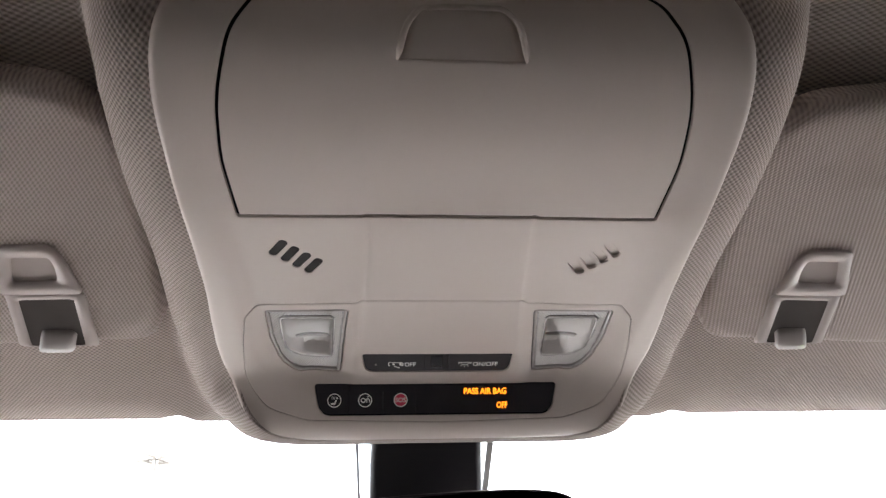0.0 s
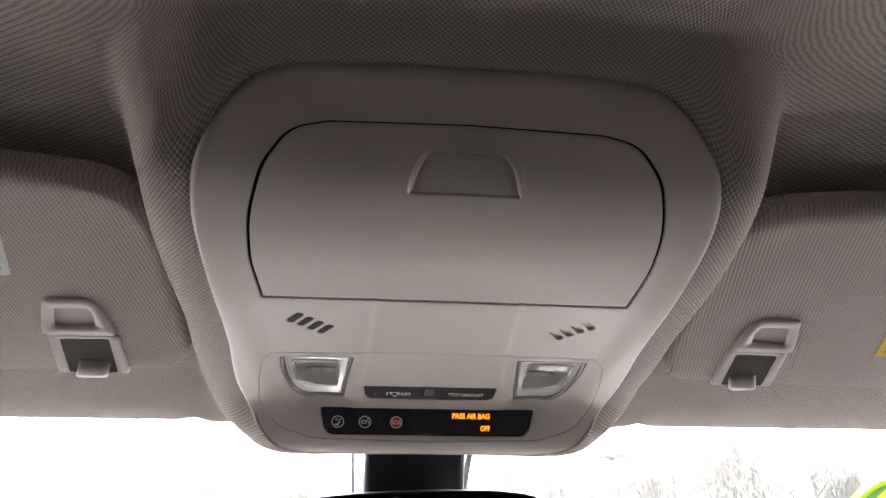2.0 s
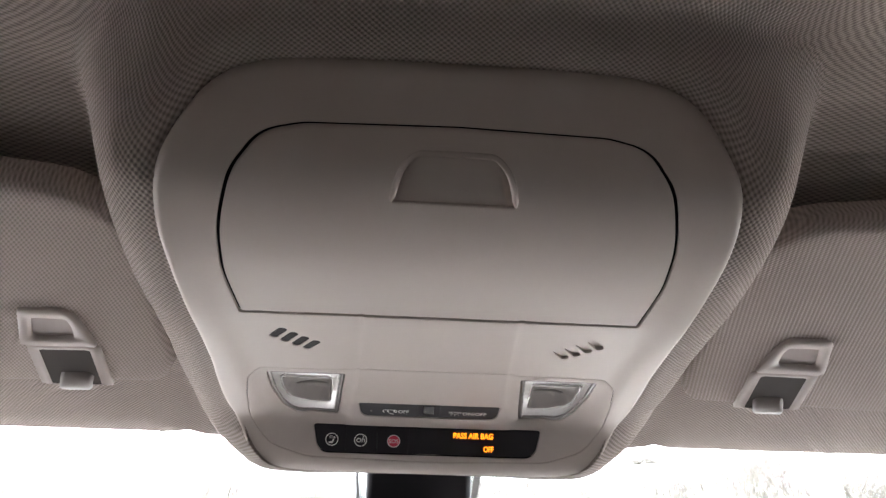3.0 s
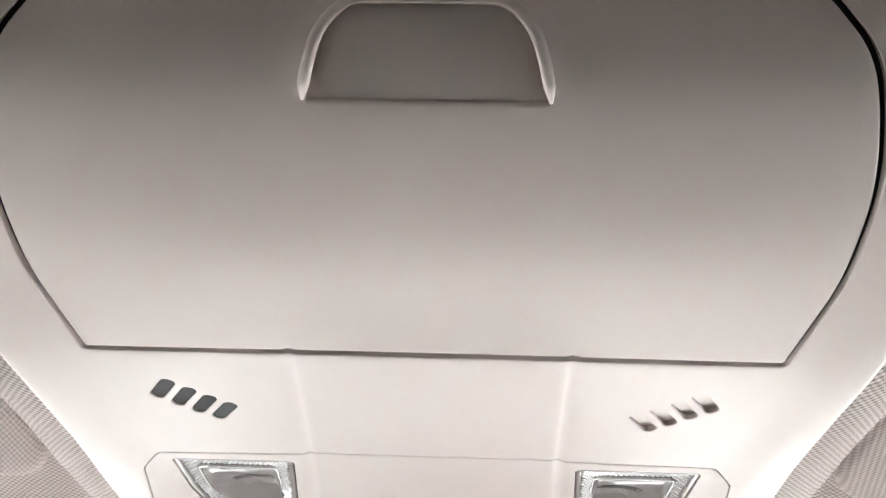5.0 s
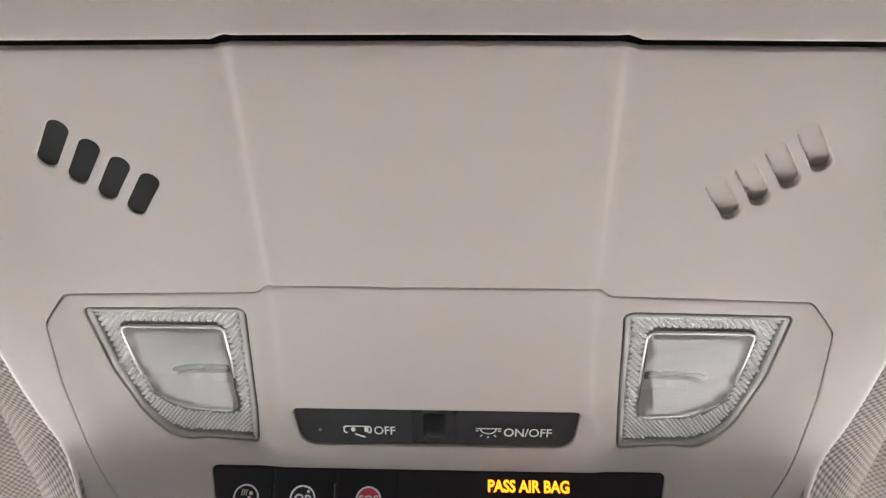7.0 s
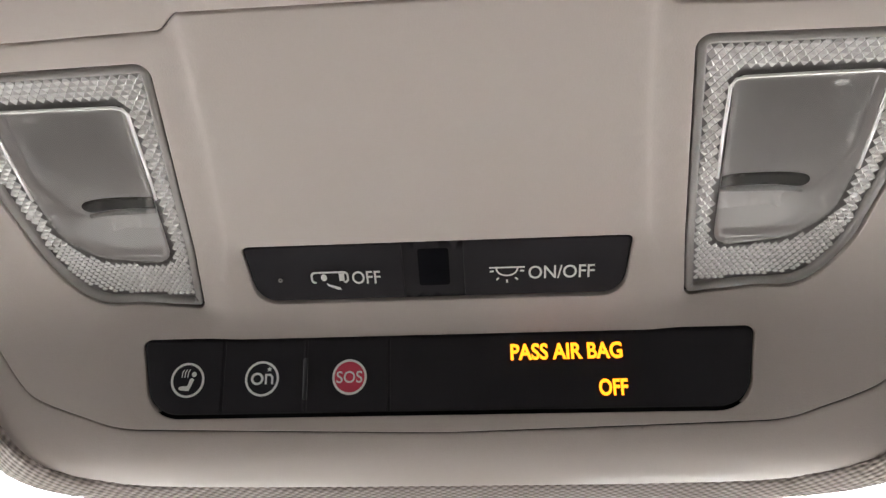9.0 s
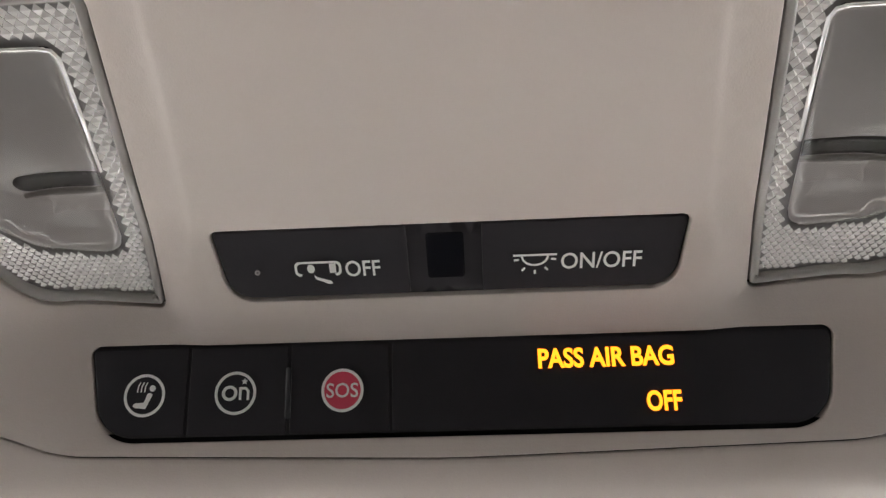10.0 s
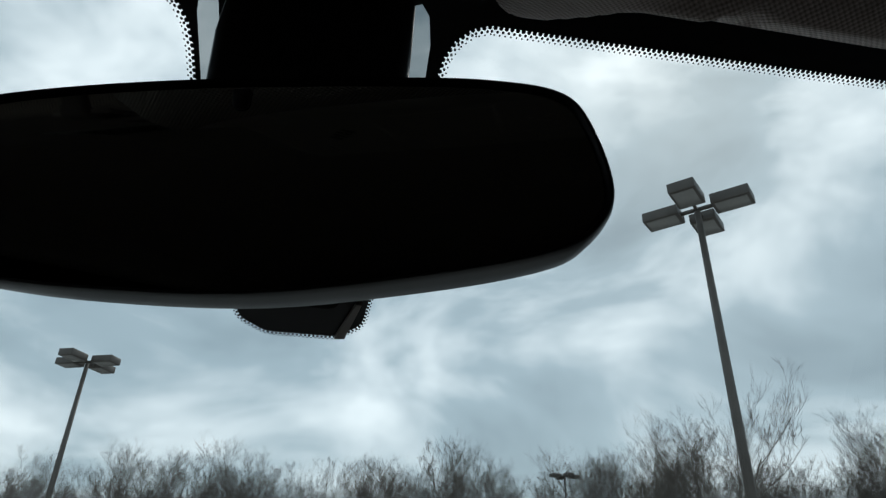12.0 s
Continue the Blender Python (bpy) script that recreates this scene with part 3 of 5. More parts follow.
console = thing("overhead_console", (0, 0, 0.01), "warm grey moulded plastic overhead console with storage lid and map lamps", "overhead console")
bezel = part("bezel", sheet(TRIM, [LID_HOLE, MODULE] + SLOTS_L + SLOTS_R, H, 0.0032, 0.0028, 0.0004, 0.008, 0.006, ring_step=0.0010, crease=CREASE), PLASTIC, console)
lid = part("storage_lid", sheet(shrink(LID_HOLE, 0.0014), [GRIP], lid_face, 0.0030, 0.0007, 0.0006, 0.006, 0.0075, grid=lid_points(), ring_step=0.0010), PLASTIC, console, "smooth warm grey sunglasses storage lid")
part("grip_recess", sheet(shrink(GRIP, -0.0025), [], grip_floor, 0.0008, 0, 0, 0.001), PLASTIC, lid)
rim_line = spline([(-0.0243, -0.1250), (-0.0229, -0.1336), (-0.0212, -0.1420), (-0.0186, -0.1500), (-0.0140, -0.1556), (-0.0080, -0.1564), (0.0080, -0.1564), (0.0140, -0.1556), (0.0186, -0.1500), (0.0212, -0.1420), (0.0229, -0.1336), (0.0243, -0.1250)], 6)[6:61]
bm = bmesh.new()
tube(bm, [(x, y, float(lid_face(np.array([x]), np.array([y]))[0]) + 0.0002) for x, y in rim_line], [0.0012 * min(1.0, 0.3 + 0.25 * min(k, len(rim_line) - 1 - k)) for k in range(len(rim_line))], 10)
part("grip_rim", bm, PLASTIC, lid)
# dark sheet behind the lid gap, painting its shade
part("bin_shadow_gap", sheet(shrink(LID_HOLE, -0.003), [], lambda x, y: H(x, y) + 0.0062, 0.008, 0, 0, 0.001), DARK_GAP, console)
module = part("lamp_module", sheet(shrink(MODULE, 0.0002), [SWITCH, PANEL, LAMP, flip(LAMP)], H, 0.0030, 0.0005, 0.0003, 0.006, 0.005, ring_step=0.0010, crease=CREASE), PLASTIC, console)
# near-black strips just under the gaps, in place of their shade
part("lid_seal", sheet(shrink(LID_HOLE, -0.0014), [shrink(LID_HOLE, 0.0026)], lambda x, y: H(x, y) + 0.0017, 0.004, 0, 0, 0.001, 0.001), DARK_GAP, console, "dark strip standing in for the shade in the lid gap")
part("module_seal", sheet(shrink(MODULE, -0.0012), [shrink(MODULE, 0.0019)], lambda x, y: H(x, y) + 0.0014, 0.004, 0, 0, 0.001, 0.001), DARK_GAP, console, "dark strip standing in for the shade round the lamp module")
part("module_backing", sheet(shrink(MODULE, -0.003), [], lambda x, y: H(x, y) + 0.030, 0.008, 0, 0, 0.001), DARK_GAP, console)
def slot_floor(at, shallow, deep):
    """The floor of a slot, which deepens towards its front end."""
    d = Vector((math.copysign(7.4, at[0]), 10.2)).normalized()

    def z(x, y):
        t = ((x - at[0]) * d.x + (y - at[1]) * d.y) / 0.0063
        return H(x, y) + shallow + (deep - shallow) * ease(t, -0.9, 0.9)

    return z


# left slots: dark plates just under the face stand in for shaded holes
for at, left, right in zip(SLOT_AT, SLOTS_L, SLOTS_R):
    part("microphone_slot", sheet(shrink(left, -0.0005), [], slot_floor((-at[0], at[1]), 0.0002, 0.0005), 0.001, 0, 0, 0.0005), SLOT_SHADE, bezel, "near-flush dark plate for the shade in an open slot")
    part("blind_slot", sheet(shrink(right, -0.0004), [], slot_floor(at, 0.0006, 0.0018), 0.001, 0, 0, 0.0005), PLASTIC, bezel, "closed slot")


def frame_at(x, y, dy=0.003, lift=0.0):
    """A place on the face with its right, up and outward directions."""
    z0, z1 = float(H(x, y - dy)), float(H(x, y + dy))
    d = Vector((0, 2 * dy, z1 - z0)).normalized()
    u, v = Vector((1, 0, 0)), -d
    n = u.cross(v)
    return Vector((x, y, float(H(x, y)))) + n * lift, u, v, n


def map_lamp(side):
    def place(poly):
        return poly if side > 0 else flip(poly)

    body = part("map_lamp", sheet(place(shrink(LAMP, 0.0002)), [place(WINDOW)], lambda x, y: H(x, y) + 0.0016, 0.003, 0, 0, 0.004, 0.002), PRISM_BASE, console, "map lamp with clear prismatic lens and silvered reflector, faint glow added")
    part("lens_edge", sheet(place(shrink(LAMP, 0.0004)), [place(shrink(LAMP, 0.0021))], lambda x, y: H(x, y) + 0.0002, 0.002, 0.0006, 0.0006, 0.003, 0.003, ring_step=0.0014), LENS_RIM, body, "clear moulded edge")
    # rows of small rounded prisms, finer towards the front
    bm = bmesh.new()
    lens, win = np.array(shrink(LAMP, 0.0025)), np.array(shrink(WINDOW, -0.0012))
    cells, y, row = [], 0.0055, 0
    while y < 0.064:
        p = 0.0018 if y < 0.046 else 0.0014
        cells += [(x, y, p) for x in np.arange(0.045 + (row % 2) * p * 0.5, 0.093, p)]
        y += p * 0.58
        row += 1
    cells = np.array(cells)
    cells = cells[inside(cells[:, :2], lens) & ~inside(cells[:, :2], win)]
    for x, y, p in cells:
        z = float(H(x, y)) + 0.0015
        rim = [bm.verts.new((side * (x + 0.5 * p * a), y + 0.58 * p * b, z)) for a, b in ((1, 0), (0, 1), (-1, 0), (0, -1))]
        tip = bm.verts.new((side * (x + 0.16 * p), y - 0.14 * p, z - 0.40 * p))
        for k in range(4):
            f = (rim[k], rim[(k + 1) % 4], tip)
            bm.faces.new(f if side < 0 else f[::-1])
    tagged(part("prism_pattern", bm, PRISM, body, "rows of small clear prisms with a faint added glow", False), kind="stuff")

    # the silvered floor: level at the back, a scoop under a rounded brow, pocket shade added as a plate
    rim = np.array(resample(WINDOW, 0.0006))

    def bowl(x, y):
        u = np.clip(np.abs((x - 0.0690) / 0.0135), 0, 1)
        s = y - 0.0225 - 0.0095 * u ** 3
        d = 0.0006 + 0.36 * (np.sqrt(s ** 2 + 4e-6) + s) / 2
        d = d * (1 - ease(y, 0.0475, 0.0510)) + 0.0008
        near_rim = seg_distance(np.stack([np.ravel(x), np.ravel(y)], 1), rim).reshape(np.shape(x))
        return H(x, y) + 0.0014 + d * ease(near_rim, 0.0, 0.0014)

    rows_y = np.linspace(rim[:, 1].min() + 2e-5, rim[:, 1].max() - 2e-5, 72)
    gx, gy = [], []
    for y in rows_y:
        cut = [a[0] + (b[0] - a[0]) * (y - a[1]) / (b[1] - a[1]) for a, b in zip(rim, np.roll(rim, -1, 0)) if (a[1] - y) * (b[1] - y) < 0]
        gx.append(np.linspace(min(cut), max(cut), 56))
        gy.append(np.full(56, y))
    gx, gy = np.array(gx), np.array(gy)
    gz = bowl(gx, gy)
    bm = bmesh.new()
    grid = [[bm.verts.new((side * gx[a, b], gy[a, b], gz[a, b])) for b in range(56)] for a in range(72)]
    for a in range(71):
        for b in range(55):
            f = (grid[a][b], grid[a + 1][b], grid[a + 1][b + 1], grid[a][b + 1])
            bm.faces.new(f if side > 0 else f[::-1])
    part("reflector", bm, SILVER, body, "silvered reflector with a faint added glow")
    # flat plates stand in for the pocket's shade and its bright patch
    for y0, y1, x0, x1, mat, word in ((0.0398, 0.0440, 0.0612, 0.0796, POCKET, "dark plate for the shade in the bulb pocket"), (0.0450, 0.0488, 0.0612, 0.0766, POCKET_GLOW, "white plate with added glow for the pocket's bright patch")):
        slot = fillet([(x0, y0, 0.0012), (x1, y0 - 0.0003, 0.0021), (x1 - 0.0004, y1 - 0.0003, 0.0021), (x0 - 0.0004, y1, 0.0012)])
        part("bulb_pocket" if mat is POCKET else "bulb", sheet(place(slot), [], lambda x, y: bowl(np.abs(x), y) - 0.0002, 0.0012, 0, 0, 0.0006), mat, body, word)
    bm = bmesh.new()
    ys = [0.0443 + 0.0006 * math.sin(math.pi * k / 12) for k in range(13)]
    xs = [0.0606 + 0.0186 * k / 12 for k in range(13)]
    tube(bm, [(side * x, y, z - 0.0004) for x, y, z in zip(xs, ys, bowl(np.array(xs), np.array(ys)))], [0.0003 + 0.0004 * math.sin(math.pi * min(max(k / 12, 0.06), 0.94)) ** 0.4 for k in range(13)], 10)
    part("bulb_cover", bm, BULB_COVER, body, "pale rounded bulb cover")
    bm = bmesh.new()
    w = [Vector((side * x, y)) for x, y in ((0.0572, 0.0340), (0.0562, 0.0240), (0.0555, 0.0145), (0.0562, 0.0132), (0.0580, 0.0128), (0.0690, 0.0127), (0.0805, 0.0127), (0.0824, 0.0134), (0.0830, 0.0150), (0.0835, 0.0240), (0.0836, 0.0330))]
    tube(bm, [(p.x, p.y, float(H(p.x, p.y)) + 0.0008) for p in w], 0.00035, 6)
    part("window_bead", bm, PRISM, body, "thin bead, brightened by the added glow")
    pane = part("lamp_window", sheet(place(shrink(WINDOW, 0.0001)), [], lambda x, y: H(x, y) + 0.0010, 0.003, 0, 0, 0.0004), LENS_CLEAR, body, "clear window")
    pane.visible_shadow = False


map_lamp(1)
map_lamp(-1)

# switch bar
bar = part("switch_bar", sheet(shrink(SWITCH, 0.0002), [], lambda x, y: H(x, y) + 0.0009, 0.003, 0, 0, 0.004, ring_step=0.0012), BLACK_BUTTON, console, "black switch bar with white symbols")


def key(name, x0, x1, poly, lift, mat, parent, label=""):
    """The stretch of a bar between x0 and x1 as a key of its own."""
    out = []
    for q in resample(shrink(poly, 0.0005), 0.0008):
        out.append((min(max(q[0], x0), x1), q[1]))
    clean = [out[0]]
    for q in out[1:]:
        if abs(q[0] - clean[-1][0]) + abs(q[1] - clean[-1][1]) > 1e-4:
            clean.append(q)
    keep = []
    for i, q in enumerate(clean):
        a, b = clean[i - 1], clean[(i + 1) % len(clean)]
        if abs((q[0] - a[0]) * (b[1] - q[1]) - (q[1] - a[1]) * (b[0] - q[0])) > 1e-10 or i % 6 == 0:
            keep.append(q)
    return part(name, sheet(hull(keep), [], lambda x, y: H(x, y) + lift, 0.003, 0.0004, 0, 0.002, ring_step=0.001), mat, parent, label)


def hull(pts):
    pts = sorted(set((round(a, 6), round(b, 6)) for a, b in pts))

    def half(seq):
        h = []
        for p in seq:
            while len(h) > 1 and (h[-1][0] - h[-2][0]) * (p[1] - h[-2][1]) - (h[-1][1] - h[-2][1]) * (p[0] - h[-2][0]) <= 0:
                h.pop()
            h.append(p)
        return h[:-1]

    return half(pts) + half(pts[::-1])


k1 = key("mirror_lamp_switch", -0.044, -0.0072, SWITCH, 0.0003, BLACK_BUTTON, bar)
k2 = key("dome_lamp_switch", 0.0062, 0.044, SWITCH, 0.0003, BLACK_BUTTON, bar)
part("light_sensor", sheet(fillet([(-0.0038, 0.0488, 0.0006), (0.0030, 0.0488, 0.0006), (0.0030, 0.0572, 0.0006), (-0.0038, 0.0572, 0.0006)]), [], lambda x, y: H(x, y) + 0.0006, 0.002, 0.0003, 0, 0.001), BLACK_GLOSS, bar, "glossy dark sensor window")
bm = bmesh.new()
o, u, v, n = frame_at(-0.0350, 0.0545, lift=-0.0003)
ring_plate(bm, o, u, v, n, 0.0002, 0.0005, 0.0003, 16)
part("indicator", bm, LENS_RIM, k1)
UP = 0.00028
bm = bmesh.new()
o, u, v, n = frame_at(-0.0155, 0.0543, lift=-0.0003)
lettering("OFF", 0.0064, 0.0032, bm, o, u, v, n, UP)
part("lettering", bm, PRINT, k1, "white printed word OFF", False)
bm = bmesh.new()
o, u, v, n = frame_at(0.0274, 0.0543, lift=-0.0003)
lettering("ON/OFF", 0.0143, 0.0032, bm, o, u, v, n, UP)
part("lettering", bm, PRINT, k2, "white printed words ON/OFF", False)
# car lamp symbol: a rounded outline with two seats and an open flap
bm = bmesh.new()
o, u, v, n = frame_at(-0.0237, 0.0542, lift=-0.0003)
o = o + n * UP
outline = fillet([(-0.0043, -0.0014, 0.001), (0.0043, -0.0014, 0.001), (0.0043, 0.0016, 0.001), (-0.0043, 0.0016, 0.001)], 4)
inner = [(x * 0.89, (y - 0.0001) * 0.70 + 0.0001) for x, y in outline]
a = [bm.verts.new(o + u * x + v * y) for x, y in outline]
b = [bm.verts.new(o + u * x + v * y) for x, y in inner]
for i in range(len(a)):
    j = (i + 1) % len(a)
    mid = (outline[i][0] + outline[j][0]) / 2
    if not (outline[i][1] < -0.001 and -0.0012 < mid < 0.0012):
        bm.faces.new((a[i], a[j], b[j], b[i]))
prism(bm, disc(0.0007, 14, -0.0013, 0.0001), o, u, v * 1.25, n, 0.00003)
prism(bm, [(0.0021, -0.0008), (0.0033, -0.0008), (0.0033, 0.0011), (0.0021, 0.0011)], o, u, v, n, 0.00003)
prism(bm, [(-0.0009, -0.0012), (-0.0003, -0.0016), (0.0021, -0.0024), (0.0024, -0.0030), (0.0016, -0.0030), (-0.0006, -0.0020)], o, u, v, n, 0.00003)
part("symbol", bm, PRINT, k1, "white printed symbol", False)
# dome lamp symbol: a bar, a half ring and five rays
bm = bmesh.new()
o, u, v, n = frame_at(0.0156, 0.0543, lift=-0.0003)
o = o + n * UP
prism(bm, [(-0.0039, 0.0012), (0.0039, 0.0012), (0.0039, 0.0016), (-0.0039, 0.0016)], o, u, v, n, 0.00003)
arc = [(-math.cos(math.pi * k / 14), -math.sin(math.pi * k / 14)) for k in range(15)]
a = [bm.verts.new(o + u * x * 0.0025 + v * (0.0012 + y * 0.0020)) for x, y in arc]
b = [bm.verts.new(o + u * x * 0.0021 + v * (0.0012 + y * 0.0016)) for x, y in arc]
for i in range(14):
    bm.faces.new((a[i], a[i + 1], b[i + 1], b[i]))
for deg in (-172, -128, -90, -52, -8):
    c, s = math.cos(radians(deg)), math.sin(radians(deg))
    p = [(c * r - s * t, 0.0009 + s * r * 0.86 + c * t) for r, t in ((0.0029, -0.0002), (0.0038, -0.0002), (0.0038, 0.0002), (0.0029, 0.0002))]
    prism(bm, p, o, u, v, n, 0.00003)
part("symbol", bm, PRINT, k2, "white printed symbol", False)

def panel_at(x, y):
    """A place on the flat of the button panel."""
    o, u, v, n = frame_at(x, 0.0729, 0.003, -0.0001)
    return o + v * ((y - 0.0729) / v.y), u, v, n


# button panel with the airbag display
panel = part("button_panel", sheet(shrink(PANEL, 0.0002), [], lambda x, y: H(x, y) + 0.0009, 0.003, 0, 0, 0.004, ring_step=0.0012), BLACK_BUTTON, console, "black panel with three buttons and an amber display")
# added dark sheet that stops sky showing through the panel gap
part("panel_backing", sheet(shrink(PANEL, -0.0035), [], lambda x, y: H(x, y) + 0.0045, 0.003, 0, 0, 0.001), DARK_GAP, panel)
b1 = key("seat_button", -0.072, -0.0509, PANEL, 0.0002, BLACK_BUTTON, panel)
b2 = key("call_button", -0.0503, -0.0314, PANEL, 0.0002, BLACK_BUTTON, panel)
b3 = key("emergency_button", -0.0308, -0.0121, PANEL, 0.0002, BLACK_BUTTON, panel)
disp = key("display_window", -0.0115, 0.072, PANEL, 0.0002, BLACK_BUTTON, panel)
bm = bmesh.new()
o, u, v, n = panel_at(-0.0311, 0.0727)
prism(bm, fillet([(-0.0005, -0.0047, 0.0003), (0.0005, -0.0047, 0.0003), (0.0005, 0.0047, 0.0003), (-0.0005, 0.0047, 0.0003)], 3), o, u, v, n, 0.0004)
part("status_lamp", bm, material("smoked_lamp", (0.035, 0.034, 0.038), 0.4, 0, 0, 900, 0.06, 14, 0.2), panel, "slim unlit status lamp")


def badge(x, parent, mat=None):
    """A ring on a button; returns the plane of its face."""
    o, u, v, n = panel_at(x, 0.0726)
    o = o + n * UP
    bm = bmesh.new()
    ring_plate(bm, o, u, v, n, 0.00345, 0.0040, 0.00005)
    part("ring", bm, PRINT, parent, "thin white ring", False)
    if mat is not None:
        bm = bmesh.new()
        prism(bm, disc(0.0036, 36), o, u, v, n, 0.00002)
        part("disc", bm, mat, parent, "red disc", False)
    return o + n * 0.00003, u, v, n


o, u, v, n = badge(-0.0588, b1)
bm = bmesh.new()
prism(bm, [(-0.0021, -0.0020), (-0.0015, -0.0023), (0.0004, -0.0025), (0.0016, 0.0001), (0.0011, 0.0005), (0.0006, 0.0003), (0.0000, -0.0013), (-0.0016, -0.0014), (-0.0020, -0.0016)], o, u, v, n, 0.00003)
prism(bm, disc(0.0006, 16, 0.0015, 0.0013), o, u, v, n, 0.00003)
for i in range(3):
    x0 = -0.0014 + i * 0.0007
    prism(bm, [(x0 - 0.00014, 0.0006), (x0 + 0.00012, 0.0006), (x0 + 0.00022, 0.0017), (x0 + 0.0006, 0.0024), (x0 + 0.0004, 0.0025), (x0, 0.0018)], o, u, v, n, 0.00003)
part("symbol", bm, PRINT, b1, "white printed symbol", False)
o, u, v, n = badge(-0.0412, b2)
bm = bmesh.new()
ring_plate(bm, o + u * -0.0011, u, v * 0.95, n, 0.0009, 0.0015, 0.00003, 28)
prism(bm, [(0.0007, -0.0013), (0.0012, -0.0013), (0.0012, 0.0006), (0.0019, 0.0006), (0.0022, 0.0002), (0.0022, -0.0013), (0.0027, -0.0013), (0.0027, 0.0004), (0.0021, 0.0011), (0.0007, 0.0011)], o, u, v, n, 0.00003)
star = [((0.0007 if k % 2 == 0 else 0.0003) * math.sin(math.tau * k / 10) + 0.0017, (0.0007 if k % 2 == 0 else 0.0003) * math.cos(math.tau * k / 10) + 0.0021) for k in range(10)]
prism(bm, star, o, u, v, n, 0.00003)
part("symbol", bm, PRINT, b2, "white printed shapes", False)
o, u, v, n = badge(-0.0208, b3, PRINT_RED)
bm = bmesh.new()
lettering("SOS", 0.0060, 0.0027, bm, o, u, v, n, 0.00005)
part("lettering", bm, PRINT, b3, "white printed word SOS", False)
bm = bmesh.new()
o, u, v, n = panel_at(0.0284, 0.0703)
lettering("PASS AIR BAG", 0.0249, 0.0037, bm, o, u, v, n, UP, 0.03)
part("lit_sign", bm, AMBER, disp, "glowing amber words PASS AIR BAG", False)
bm = bmesh.new()
o, u, v, n = panel_at(0.0383, 0.0742)
lettering("OFF", 0.0063, 0.0037, bm, o, u, v, n, UP, 0.03)
part("lit_sign", bm, AMBER, disp, "glowing amber word OFF", False)

# curl the rear of the finished console up to the roof
for ob in console.children_recursive:
    me = ob.data
    co = np.empty(len(me.vertices) * 3)
    me.vertices.foreach_get("co", co)
    co = co.reshape(-1, 3)
    dy, dz = bend(co[:, 1])
    co[:, 0] *= 1 + 6.5 * dz
    co[:, 1] += dy
    co[:, 2] += dz
    me.vertices.foreach_set("co", co.ravel())
    me.update()

# ---- headliner ----
HEM = 0.1495
FLAT_Y = np.arange(-0.20, 0.11, 0.0005)
CURLED_Y = FLAT_Y + bend(FLAT_Y)[0]
RIM = [(float(x * (1 + 6.5 * bend(y)[1])), float(y + bend(y)[0])) for x, y in TRIM]


def rim_height(x, y):
    """The height of the console's rim at a place on its outline."""
    flat = np.interp(y, CURLED_Y, FLAT_Y)
    lift = bend(flat)[1]
    return H(x / (1 + 6.5 * lift), flat) + lift


def front_edge(x):
    ax = np.abs(x)
    lobe = 0.1205 + (HEM - 0.1205) * ease(ax, 0.046, 0.080)
    lobe = lobe + 0.0140 * ease(ax, 0.048, 0.080) * (1 - ease(ax, 0.090, 0.126))
    return lobe - 0.05 * np.clip(ax - 0.2, 0, 1) ** 2


def roof_base(x, y):
    z = np.interp(y, [-2.2, -1.2, -0.5, -0.22, -0.16, -0.12, -0.08, -0.04, 0.0, 0.05, 0.10, 0.135, 0.145, 0.16], [0.045, 0.090, 0.099, 0.093, 0.089, 0.083, 0.073, 0.059, 0.043, 0.022, 0.003, -0.0085, -0.0095, -0.004])
    return z - 0.06 * np.clip((np.abs(x) - 0.34) / 0.32, 0, 1) ** 2.2


TRIM_A = resample(RIM, 0.003)


def nearest(P):
    """Signed distance to the console's outline (positive outside), the outward direction and the nearest point."""
    best = np.full(len(P), 1e9)
    near = np.zeros_like(P)
    n = len(TRIM_A)
    for i in range(n):
        a, b = TRIM_A[i], TRIM_A[(i + 1) % n]
        ux, uy = b - a
        t = np.clip(((P[:, 0] - a[0]) * ux + (P[:, 1] - a[1]) * uy) / (ux * ux + uy * uy), 0, 1)
        qx, qy = a[0] + t * ux, a[1] + t * uy
        d = np.hypot(P[:, 0] - qx, P[:, 1] - qy)
        m = d < best
        best[m] = d[m]
        near[m, 0] = qx[m]
        near[m, 1] = qy[m]
    ins = inside(P, TRIM_A)
    sd = np.where(ins, -best, best)
    out = (P - near) / np.maximum(best, 1e-9)[:, None]
    out[ins] *= -1
    return sd, out, near


